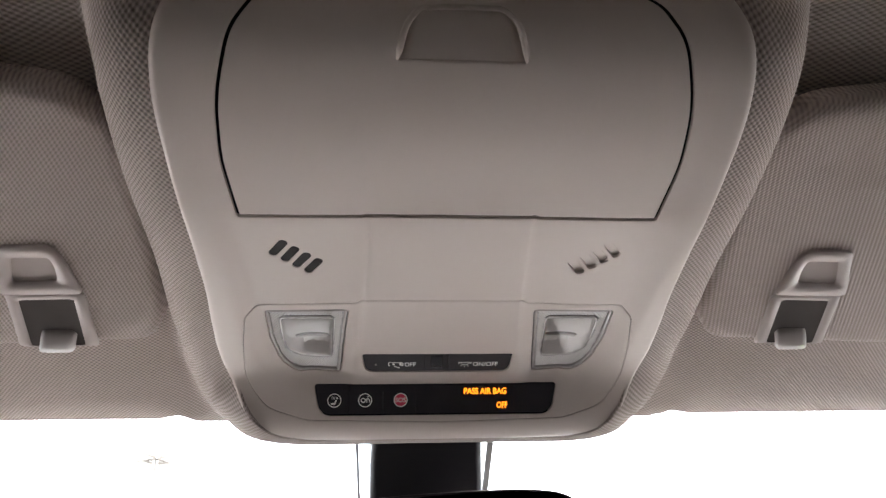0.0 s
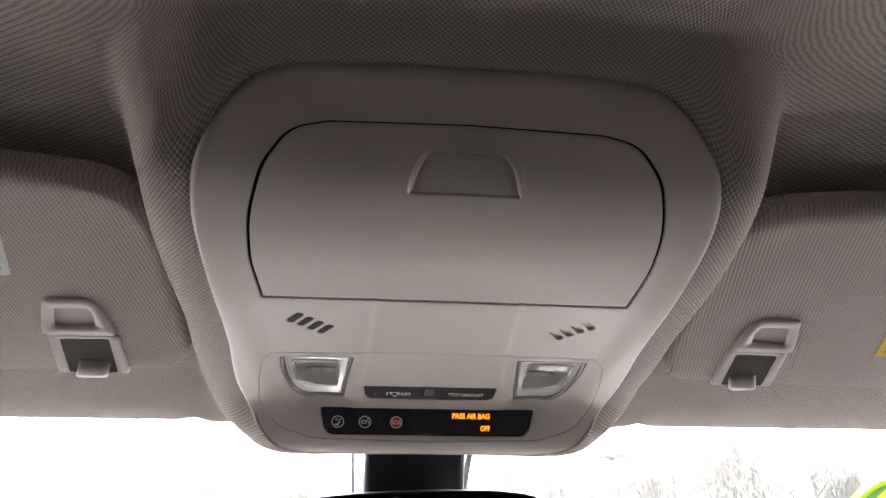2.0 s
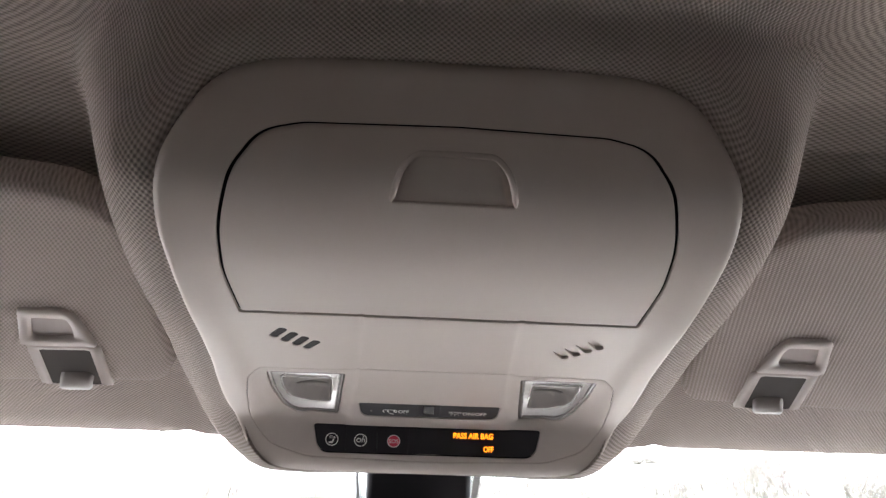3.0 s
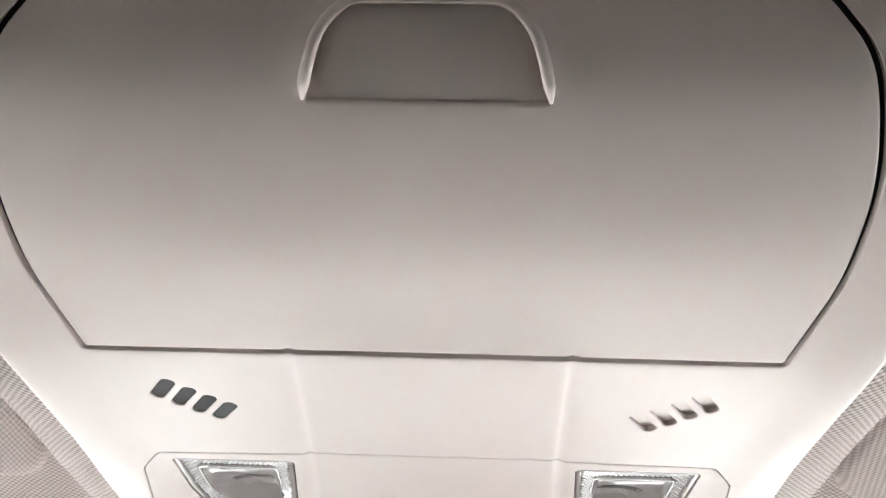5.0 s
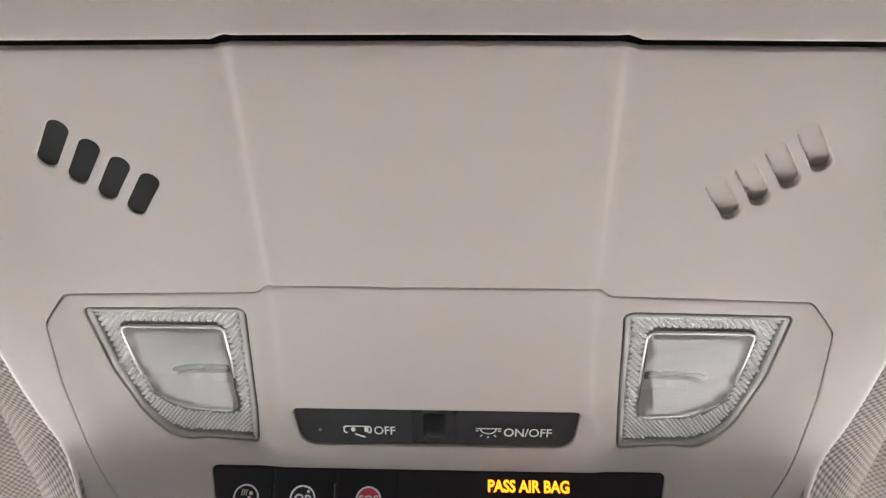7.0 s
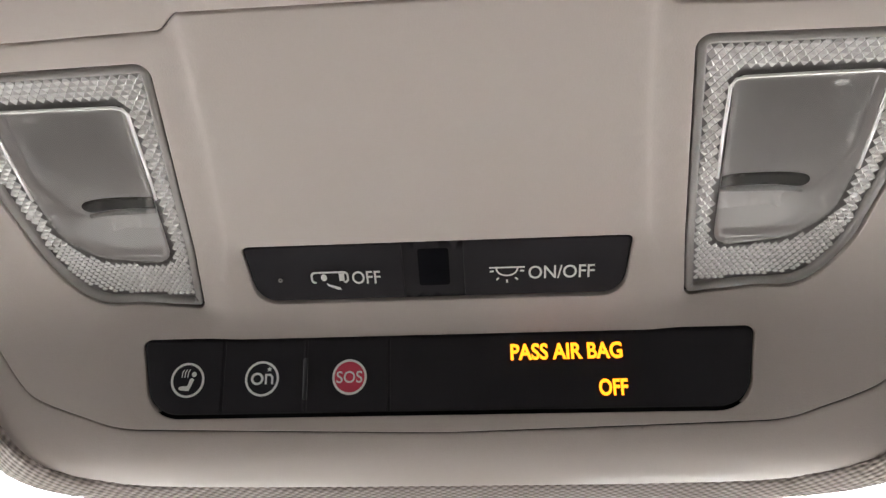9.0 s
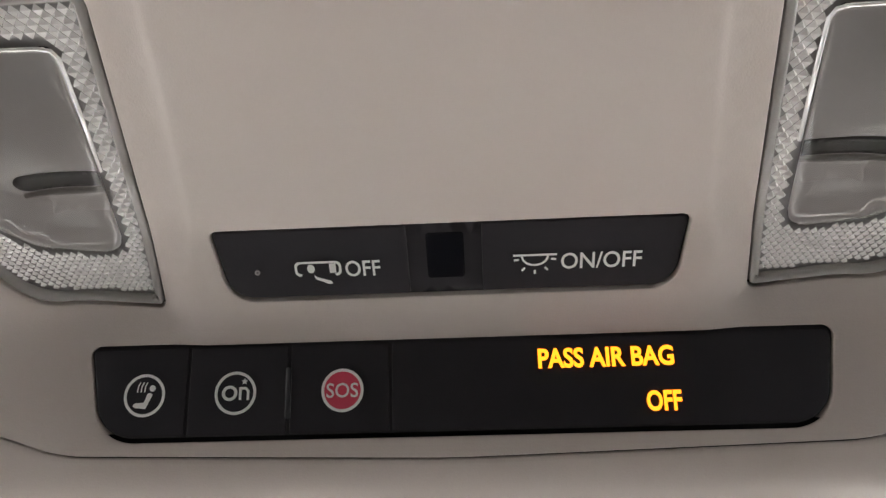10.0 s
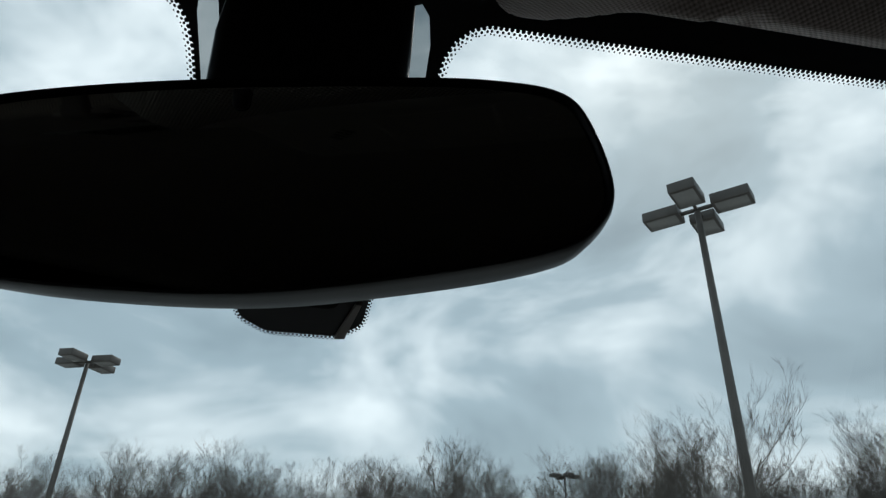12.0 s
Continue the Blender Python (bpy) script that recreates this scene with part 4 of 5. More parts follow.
def liner_parts(x, y):
    P = np.stack([np.ravel(x), np.ravel(y)], 1)
    sd, out, near = nearest(P)
    d = np.maximum(sd, 0)
    # width of the padded roll round the console: narrower behind it
    back = ease(-out[:, 1], 0.2, 0.9)
    wide = 0.0265 * (1 - back) + 0.011 * back - 0.003 * ease(-P[:, 1], 0.06, 0.15) * (1 - back)
    wide = wide + 0.012 * ease(out[:, 1], 0.05, 0.45) * (1 - ease(out[:, 1], 0.75, 0.95))
    front = ease(out[:, 1], 0.3, 0.85) * ease(P[:, 1], 0.07, 0.10)
    s = d / wide
    edge = rim_height(near[:, 0], near[:, 1]) + 0.0018 + 0.0050 * back
    r = wide * 0.9
    roll = r * (1 - np.sqrt(np.maximum(1 - np.clip(s, 0, 0.94) ** 2.6, 0.0))) * (1 + 0.10 * back) + np.maximum(d - 0.94 * wide, 0) * 2.6
    lobe = ease(np.abs(P[:, 0]), 0.036, 0.068)
    bulge = np.interp(d, [0, 0.008, 0.018, 0.032, 0.042, 0.052, 0.060, 0.075], [0.0, 0.0002, 0.0035, 0.0115, 0.0180, 0.0247, 0.0307, 0.0460]) * lobe
    bulge = bulge + np.interp(d, [0, 0.008, 0.0150, 0.0205, 0.030], [0.0, 0.0005, 0.0045, 0.0095, 0.019]) * (1 - lobe)
    edge = edge - 0.0026 * front
    bump = edge + roll * (1 - front) + bulge * front
    base = roof_base(P[:, 0], P[:, 1])
    k = 0.009
    h = np.clip(0.5 + 0.5 * (base - bump) / k, 0, 1)
    z = base * (1 - h) + bump * h - k * h * (1 - h)
    return z, sd, out, near, edge


def liner(x, y):
    z = liner_parts(x, y)[0]
    # rounded front edge of the cloth
    e = front_edge(x) - y
    z = z + roll_off(np.maximum(e, 0), 0.004)
    return z


def liner_uv(co):
    z, sd, out, near, edge = liner_parts(co[:, 0], co[:, 1])
    rise = np.clip(co[:, 2] - edge, 0, 0.08) * np.clip(1 - sd / 0.12, 0, 1)
    return np.stack([co[:, 0] + out[:, 0] * rise, co[:, 1] + out[:, 1] * rise], 1)


xs = np.concatenate([np.linspace(-0.66, -0.30, 18), np.linspace(-0.295, 0.295, 150), np.linspace(0.30, 0.66, 18)])
outer = [(x, -2.2) for x in (-0.66, 0.66)] + [(x, float(front_edge(x))) for x in xs[::-1]]
gx, gy = np.meshgrid(np.arange(-0.20, 0.2001, 0.0034), np.arange(-0.26, 0.166, 0.0034))
fine = np.stack([gx.ravel(), gy.ravel()], 1)
fine = fine[np.abs(nearest(fine)[0] - 0.02) < 0.062]
gx, gy = np.meshgrid(np.arange(-0.64, 0.65, 0.02), np.arange(-2.18, 0.15, 0.02))
coarse = np.stack([gx.ravel(), gy.ravel()], 1)
sdc = nearest(coarse)[0]
coarse = coarse[(sdc > 0.085) & (coarse[:, 1] > -0.5) | (coarse[:, 1] <= -0.5) & (np.round(coarse[:, 1] * 50).astype(int) % 4 == 0)]
ceiling = link_mesh("ceiling", sheet(outer, [shrink(RIM, 0.0035)], liner, 0.004, 0, 0, 0.02, 0.006, grid=np.concatenate([fine, coarse]), uvf=liner_uv, ring_step=0.0034), CLOTH)
tagged(ceiling, "grey-beige knitted cloth headliner moulded round the console", "headliner", kind="structure")

# ---- sun visors ----
VISOR_N = Vector((0, 0.33, 1)).normalized()
VISOR_V = Vector((0, -1, 0.33)).normalized()


def visor_z(y):
    return 0.0235 - 0.33 * (y + 0.029)


def on_visor(x, y, lift=0.0):
    """A point on the lower face of a visor, lift metres below it."""
    return Vector((x, y, visor_z(y))) - VISOR_N * lift


def sun_visor(side):
    v = thing("sun_visor", (side * 0.30, -0.04, 0.03), "grey knit covered sun visor folded up against the headliner", "sun visor", "sun visors")
    body = fillet([(side * 0.1440, 0.0230, 0.022), (side * 0.1550, 0.0425, 0.017), (side * 0.18, 0.0434, 0.3), (side * 0.26, 0.0475, 0.3), (side * 0.53, 0.0560, 0.03), (side * 0.53, -0.102, 0.03), (side * 0.206, -0.1023, 0.2), (side * 0.1380, -0.0942, 0.035)])
    if side < 0:
        body = list(reversed(body))

    def face(x, y):
        return visor_z(y)

    def uvf(co):
        return np.stack([co[:, 0], co[:, 1] * 1.05], 1)

    part("visor_body", sheet(body, [], face, 0.006, 0.006, 0, 0.008, uvf=uvf, ring_step=0.0018), CLOTH_VISOR, v)
    bm = bmesh.new()

    def plate(outline, hole, base, t, bev=0.0012):
        A = [on_visor(side * x, y, base) for x, y in outline]
        B = [on_visor(side * x, y, base + t) for x, y in outline]
        cx, cy = sum(x for x, y in outline) / len(outline), sum(y for x, y in outline) / len(outline)
        T = [on_visor(side * (cx + (x - cx) * 0.965), cy + (y - cy) * 0.965, base + t + bev) for x, y in outline]
        C = [on_visor(side * x, y, base + t + bev) for x, y in hole]
        D = [on_visor(side * x, y, base) for x, y in hole]
        loops = [[bm.verts.new(p) for p in L] for L in (A, B, T, C, D)]
        for p, q in zip(loops, loops[1:]):
            if len(p) == len(q):
                for i in range(len(p)):
                    j = (i + 1) % len(p)
                    f = (p[i], p[j], q[j], q[i])
                    bm.faces.new(f if side > 0 else f[::-1])

    # upper loop of the clip frame
    def ring_pair(outer_c, inner_c, k=48):
        def walk_round(c):
            c = np.array(c)
            cc = np.vstack([c, c[:1]])
            m = c.mean(0)
            ang = np.unwrap(np.arctan2(cc[:, 1] - m[1], cc[:, 0] - m[0]))
            if ang[-1] < ang[0]:
                cc, ang = cc[::-1], ang[::-1]
            tgt = np.linspace(0, math.tau, k, endpoint=False) - math.pi
            a0 = ang[0]
            t2 = (tgt - a0) % math.tau + a0
            order = np.argsort(ang)
            return [(float(np.interp(t, ang[order], cc[order, 0])), float(np.interp(t, ang[order], cc[order, 1]))) for t in t2]
        return walk_round(outer_c), walk_round(inner_c)

    up_o = fillet([(0.2120, -0.0216, 0.003), (0.2222, 0.0078, 0.002), (0.1812, 0.0072, 0.001), (0.1832, -0.0100, 0.02), (0.1868, -0.0226, 0.007)])
    up_i = fillet([(0.2075, -0.0158, 0.002), (0.2130, 0.0000, 0.002), (0.1900, -0.0012, 0.002), (0.1888, -0.0100, 0.004), (0.1896, -0.0158, 0.002)])
    plate(*ring_pair(up_o, up_i), -0.001, 0.0022, 0.0009)
    lo_o = fillet([(0.2196, 0.0078, 0.001), (0.2250, 0.0440, 0.001), (0.1838, 0.0434, 0.001), (0.1804, 0.0074, 0.001)])
    lo_i = fillet([(0.2140, 0.0112, 0.001), (0.2185, 0.0432, 0.001), (0.1902, 0.0426, 0.001), (0.1866, 0.0104, 0.001)])
    plate(*ring_pair(lo_o, lo_i), -0.001, 0.0016, 0.0008)
    part("clip_frame", bm, PLASTIC_CLIP, v, "grey plastic clip frame")
    # flush dark plate painted for the shade inside the clip
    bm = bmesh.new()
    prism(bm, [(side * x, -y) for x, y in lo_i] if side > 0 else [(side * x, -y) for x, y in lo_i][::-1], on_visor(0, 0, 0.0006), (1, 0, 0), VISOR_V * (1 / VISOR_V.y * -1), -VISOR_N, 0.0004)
    part("clip_pocket", bm, CLIP_SHADE, v, "dark plate standing in for the shaded pocket", False)
    bm = bmesh.new()
    well = [(side * x, -y) for x, y in (up_i if side > 0 else up_i[::-1])]
    prism(bm, well, on_visor(0, 0, 0.0002), (1, 0, 0), VISOR_V * (1 / VISOR_V.y * -1), -VISOR_N, 0.0003)
    part("clip_well", bm, PLASTIC_CLIP, v, smooth=False)
    return v


visor_r = sun_visor(1)
visor_l = sun_visor(-1)


def visor_hook(side):
    hk = thing("visor_hook", (side * 0.2, 0.03, 0.01), "grey plastic hook on the headliner holding the visor clip", "visor hook", "visor hooks")
    bm = bmesh.new()
    prof = [(0.0310, 0.0040), (0.0312, -0.0020), (0.0335, -0.0040), (0.0400, -0.0044), (0.0455, -0.0030), (0.0482, 0.0010), (0.0482, 0.014), (0.036, 0.014)]
    rows = []
    for x, s in ((0.1920, 0.70), (0.1936, 0.93), (0.1962, 1.0), (0.2068, 1.0), (0.2092, 0.95), (0.2104, 0.75)):
        rows.append([bm.verts.new(Vector((side * x + side * (y - 0.031) * 0.30, 0.040 + (y - 0.040) * s, visor_z(y) + z * s))) for y, z in prof])
    for a, b in zip(rows, rows[1:]):
        for i in range(len(prof)):
            j = (i + 1) % len(prof)
            bm.faces.new((a[i], a[j], b[j], b[i]))
    bm.faces.new(rows[0])
    bm.faces.new(rows[-1][::-1])
    bmesh.ops.recalc_face_normals(bm, faces=bm.faces)
    part("hook", bm, HOOK, hk)
    base = fillet([(side * 0.186, 0.046, 0.006), (side * 0.226, 0.046, 0.006), (side * 0.221, 0.066, 0.02), (side * 0.190, 0.066, 0.02)])
    bm = sheet(base if side > 0 else base[::-1], [], lambda x, y: roof_base(x, y) - 0.003, 0.004, 0.003, 0, 0.006)
    part("hook_base", bm, PLASTIC_CLIP, hk)


visor_hook(1)
visor_hook(-1)


def visor_label(side, outline, mat, label, name):
    tag = thing(name, on_visor(side * 0.28, 0.0), label, "label")
    bm = bmesh.new()
    prism(bm, [(x, -y) for x, y in outline], on_visor(0, 0, 0.0003), (1, 0, 0), VISOR_V * (-1 / VISOR_V.y), -VISOR_N, 0.0004)
    bmesh.ops.recalc_face_normals(bm, faces=bm.faces)
    part("sheet", bm, mat, tag, smooth=False)
    return tag

yl = fillet([(0.2774, 0.0098, 0.002), (0.2658, -0.043, 0.002), (0.350, -0.041, 0.002), (0.362, 0.0118, 0.002)])
tag = visor_label(1, yl, LABEL_YELLOW, "yellow warning label with black print on the visor", "warning_label")
bm = bmesh.new()
up_dir = Vector((0.2658 - 0.2774, -0.0528, 0)).normalized()
along = Vector((up_dir.x, up_dir.y, -0.33 * up_dir.y))
across = along.cross(-VISOR_N).normalized() * -1
lettering("AVERT", 0.030, 0.0062, bm, on_visor(0.2815, -0.0090, 0.0008), along, -along.cross(-VISOR_N).normalized() * -1, -VISOR_N, 0.0)
part("lettering", bm, INK, tag, "black printed capitals", False)
wl_out = fillet([(-0.2208, -0.0378, 0.003), (-0.2110, -0.0900, 0.003), (-0.3080, -0.0880, 0.003), (-0.3190, -0.0358, 0.003)])
tag = visor_label(-1, wl_out, LABEL_WHITE, "pale outlined label with fine print on the visor", "warning_label")
centre = Vector((-0.2650, -0.0630))


def label_ring(k0, k1, lift):
    """A thin printed frame that follows the label's outline."""
    bm = bmesh.new()
    loops = [[bm.verts.new(on_visor(centre.x + (x - centre.x) * (1 - k * 0.6), centre.y + (y - centre.y) * (1 - k), lift)) for x, y in wl_out] for k in (k0, k1)]
    for q in range(len(wl_out)):
        w = (q + 1) % len(wl_out)
        bm.faces.new((loops[0][q], loops[0][w], loops[1][w], loops[1][q]))
    bmesh.ops.recalc_face_normals(bm, faces=bm.faces)
    return bm


part("print_frame", label_ring(0.13, 0.20, 0.0010), INK, tag, "dark printed frame", False)
bm = bmesh.new()
for i in range(8):
    y = -0.0462 - i * 0.0048
    x1 = -0.2268 + (-0.0462 - y) * 0.19
    prism(bm, [(x1 - 0.076, -y), (x1, -y), (x1, -y + 0.0026), (x1 - 0.076, -y + 0.0026)], on_visor(0, 0, 0.0008), (1, 0, 0), VISOR_V * (-1 / VISOR_V.y), -VISOR_N, 0.0002)
bmesh.ops.recalc_face_normals(bm, faces=bm.faces)
part("print_bars", bm, INK, tag, "dark unreadable lines", False)

# ---- windscreen ----
GS = 0.47


def glass_z(y):
    return 0.025 - GS * (y - 0.198)


def on_glass(x, y, lift=0.0):
    bow = 0.05 * x * x
    return Vector((x, y - bow, glass_z(y) - lift))


window = new("window_1")
tagged(window, "laminated windscreen with a black dotted ceramic border", "windscreen", kind="structure")
bm = bmesh.new()
NX, NY = 24, 12
gv = [[bm.verts.new(on_glass(-0.72 + 1.44 * i / NX, 0.10 + 1.0 * j / NY, -0.002)) for i in range(NX + 1)] for j in range(NY + 1)]
for j in range(NY):
    for i in range(NX):
        bm.faces.new((gv[j][i], gv[j + 1][i], gv[j + 1][i + 1], gv[j][i + 1]))
pane = part("pane", bm, GLASS, window, "clear glass")
pane.visible_shadow = False


bm = bmesh.new()
# band along the top, with a black field behind the mirror mount and a slim leg on each side of it
top = [(-0.70, 0.08), (-0.70, 0.196), (-0.078, 0.196)]
leg_l = [(-0.0700, 0.1985), (-0.0630, 0.2045), (-0.0585, 0.2130), (-0.0570, 0.2240), (-0.0570, 0.345), (-0.0548, 0.350), (-0.0545, 0.2080), (-0.0520, 0.1960),
         (-0.0480, 0.1915), (-0.0450, 0.1925), (-0.0450, 0.2625), (-0.0300, 0.2625)]
leg_r = [(-x - (0.0030 if abs(x) < 0.0560 else 0.0), y) for x, y in leg_l]
outline = top + leg_l + leg_r[::-1] + [(-x, y) for x, y in reversed(top)]
pts2 = resample(outline, 0.004)
cdt = delaunay_2d_cdt([Vector(p) for p in pts2], [(i, (i + 1) % len(pts2)) for i in range(len(pts2))], [], 0, 1e-7)
vs = [bm.verts.new(on_glass(p.x, p.y, 0.0)) for p in cdt[0]]
for f in cdt[2]:
    c = np.array([[sum(cdt[0][i].x for i in f) / 3, sum(cdt[0][i].y for i in f) / 3]])
    if inside(c, pts2)[0]:
        bm.faces.new([vs[i] for i in f])
part("ceramic_band", bm, CERAMIC, window, "black ceramic band", False)
for s in (-1, 1):
    bm = bmesh.new()
    f = [bm.verts.new(on_glass(s * x, y, -0.0008)) for x, y in ((0.040, 0.190), (0.0555, 0.190), (0.0555, 0.3480), (0.040, 0.3480))]
    bm.faces.new(f if s < 0 else f[::-1])
    shade = part("dotted_strip", bm, GLASS_DOTTED, window, "finely dotted half-clear strip", False)
    shade.visible_shadow = False


def dot_rows(path, parent, rows, pitch=0.0027):
    """Rows of dots that shrink away from the edge of a black band."""
    bm = bmesh.new()
    path = [Vector(p) for p in path]
    seg = [(b - a).length for a, b in zip(path, path[1:])]
    total = sum(seg)
    for k, (off, r) in enumerate(rows):
        s = (k % 2) * pitch * 0.5
        while s < total:
            q = s
            for a, b, l in zip(path, path[1:], seg):
                if q <= l:
                    break
                q -= l
            d = (b - a).normalized()
            c = a + d * q + Vector((-d.y, d.x)) * off
            ring = [bm.verts.new(on_glass(c.x + r * math.cos(math.tau * i / 6), c.y + r * math.sin(math.tau * i / 6), 0.0003)) for i in range(6)]
            bm.faces.new(ring)
            s += pitch
    return tagged(part("ceramic_dots", bm, CERAMIC, parent, "rows of black dots", False), kind="stuff")


right = [(0.0568, 0.340), (0.0570, 0.2240), (0.0585, 0.2130), (0.0630, 0.2045), (0.0700, 0.1985), (0.078, 0.196), (0.60, 0.196)]
ROWS = ((0.0003, 0.00110), (0.0020, 0.00072), (0.0034, 0.00045))
dot_rows(right, window, ROWS)
dot_rows([(-x, y) for x, y in reversed(right)], window, ROWS)
# lower black field round the forward camera
cam_field = fillet([(-0.046, 0.30, 0.01), (0.046, 0.30, 0.01), (0.036, 0.376, 0.012), (0.020, 0.3865, 0.02), (-0.024, 0.3865, 0.02), (-0.041, 0.376, 0.012)])
bm = bmesh.new()
bm.faces.new([bm.verts.new(on_glass(x, y, 0.0)) for x, y in cam_field])
part("camera_field", bm, CERAMIC, window, "black ceramic field", False)
loop = resample(cam_field, 0.004)
loop = [tuple(p) for p in loop] + [tuple(loop[0])]
dot_rows([p for p in reversed(loop)], window, ((0.0006, 0.0010), (0.0020, 0.0006)), 0.0026)

# ---- mirror mount and mirror ----
mount = thing("mirror_mount_cover", (0, 0.19, 0.0), "black plastic sensor cover behind the mirror on the windscreen", "sensor cover")
bm = bmesh.new()
# upper duct: dull rear face between the roof and the mirror
rows = []
for y, z, w, mid in ((0.186, 0.024, 0.0400, 0.0020), (0.194, 0.002, 0.0420, 0.0), (0.204, -0.022, 0.0425, -0.0010), (0.213, -0.045, 0.0425, -0.0010), (0.222, -0.068, 0.0425, -0.0010), (0.230, -0.088, 0.0425, -0.0010)):
    cross = [(-w, 0.020), (-w, 0.005), (-w + 0.0016, 0.0012), (-w + 0.006, 0), (w - 0.006, 0), (w - 0.0016, 0.0012), (w, 0.005), (w, 0.020)]
    rows.append([bm.verts.new((x + mid, y + d, z)) for x, d in cross])
for a, b in zip(rows, rows[1:]):
    for i in range(7):
        bm.faces.new((a[i], a[i + 1], b[i + 1], b[i]))
part("duct_face", bm, BLACK, mount)
bm = bmesh.new()
box(bm, (-0.026, 0.29, -0.056), (0.022, 0.366, -0.030), 0.008, 3)
part("camera_housing", bm, DARK_GAP, mount, "forward camera housing")
bm = bmesh.new()
f = [on_glass(0.0195, 0.3840, 0.004), on_glass(0.0260, 0.3832, 0.004), on_glass(0.0345, 0.3560, 0.004), on_glass(0.0310, 0.3560, 0.004)]
lo = [bm.verts.new(p) for p in f]
hi = [bm.verts.new(p + Vector((0, 0.001, 0.003))) for p in f]
bm.faces.new(lo)
bm.faces.new(hi[::-1])
for i in range(4):
    bm.faces.new((lo[i], hi[i], hi[(i + 1) % 4], lo[(i + 1) % 4]))
bmesh.ops.recalc_face_normals(bm, faces=bm.faces)
part("bracket_edge", bm, CABIN_PALE, mount, "narrow pale grey strip", False)
bm = bmesh.new()
tube(bm, [(0.0, 0.30, -0.05), (0.0, 0.24, -0.06), (0.0, 0.21, -0.075), (0.0, 0.186, -0.088)], [0.016, 0.014, 0.012, 0.012], 14)
part("arm", bm, BLACK, mount)

mirror = thing("rearview_mirror", (0, 0.160, -0.09), "black framed dimming rear-view mirror turned to the driver", "mirror")
mn = Vector((0.0495, 0.2345, 0)).normalized()
mn.z = 0.15
mex = Vector((mn.y, -mn.x, 0)).normalized()
mn.normalize()
mey = mn.cross(mex)
if mey.z < 0:
    mey = -mey
MO = Vector((0.0007, 0.160, -0.0842))
FACE = spline([(-0.1400, -0.018), (-0.1330, 0.003), (-0.1190, 0.0195), (-0.090, 0.0258), (-0.032, 0.0296), (0.036, 0.0298), (0.070, 0.0283), (0.0935, 0.0230), (0.1030, 0.0090),
               (0.1080, -0.013), (0.1025, -0.0260), (0.0880, -0.0345), (0.0500, -0.0422), (-0.008, -0.0488), (-0.066, -0.0470), (-0.109, -0.0415), (-0.1320, -0.0340)], 6)


def mirror_point(x, y, d):
    return MO + (mex * x + mey * y + mn * d) * 0.96


bm = bmesh.new()
cx, cy = -0.016, -0.010
prev = None
front = None
for s, d in ((0.955, 0.0035), (0.965, 0.0008), (0.978, 0.0), (0.992, 0.0012), (1.0, 0.005), (0.998, 0.012), (0.975, 0.022), (0.90, 0.032), (0.70, 0.040), (0.35, 0.044)):
    row = [bm.verts.new(mirror_point(cx + (x - cx) * (1 - (1 - s) * 0.55), cy + (y - cy) * s, d)) for x, y in FACE]
    if prev:
        for i in range(len(row)):
            j = (i + 1) % len(row)
            bm.faces.new((prev[i], prev[j], row[j], row[i]))
    prev = row
bm.faces.new(prev)
bmesh.ops.recalc_face_normals(bm, faces=bm.faces)
part("housing", bm, BLACK, mirror, "black plastic housing")
bm = bmesh.new()
bm.faces.new([bm.verts.new(mirror_point(cx + (x - cx) * 0.972, cy + (y - cy) * 0.95, 0.0028)) for x, y in FACE])
part("mirror_glass", bm, MIRROR, mirror, "dark dimming mirror glass", False)
bm = bmesh.new()
prism(bm, fillet([(-0.0026, -0.0036, 0.0022), (0.0026, -0.0036, 0.0022), (0.0032, 0.004, 0.001), (-0.0032, 0.004, 0.001)]), mirror_point(-0.0185, 0.0218, 0.0028), mex, mey, -mn, 0.001)
part("sensor_button", bm, BLACK_BUTTON, mirror, "small black sensor")

# neon price sticker low on the windscreen, skewed to fit the camera's view
def on_sticker(deg, r, lift):
    """A point of the leaning oval sticker, r of the way out."""
    c, q = math.cos(radians(deg)) * r, math.sin(radians(deg)) * r
    return on_glass(0.541 + 0.055 * c - 0.032 * q, 0.3785 - 0.079 * q, lift)


sticker = thing("windscreen_sticker", on_glass(0.541, 0.3785), "neon yellow oval sticker with a green curve, skewed to fit the camera's view", "sticker")
bm = bmesh.new()
bm.faces.new([bm.verts.new(on_sticker(k * 7.5, 1.0, 0.002)) for k in range(48)])
part("vinyl_disc", bm, NEON, sticker, smooth=False)
bm = bmesh.new()
a = [bm.verts.new(on_sticker(d, 0.90, 0.003)) for d in range(100, 271, 6)]
b = [bm.verts.new(on_sticker(d, 0.88 - 0.22 * math.sin(radians((d - 100) * 1.05)), 0.003)) for d in range(100, 271, 6)]
for i in range(len(a) - 1):
    bm.faces.new((a[i], a[i + 1], b[i + 1], b[i]))
part("green_curve", bm, NEON_DARK, sticker, smooth=False)


# ---- unseen cabin round and behind the camera, set to shape the light ----
def slab(name, lo, hi, mat, label):
    bm = bmesh.new()
    box(bm, lo, hi, 0.01, 2)
    return tagged(link_mesh(name, bm, mat, False), label, "cabin wall", kind="structure")


slab("roof_panel", (-0.72, -2.3, 0.122), (0.72, 0.15, 0.14), CABIN, "unseen roof slab that keeps skylight off the headliner")
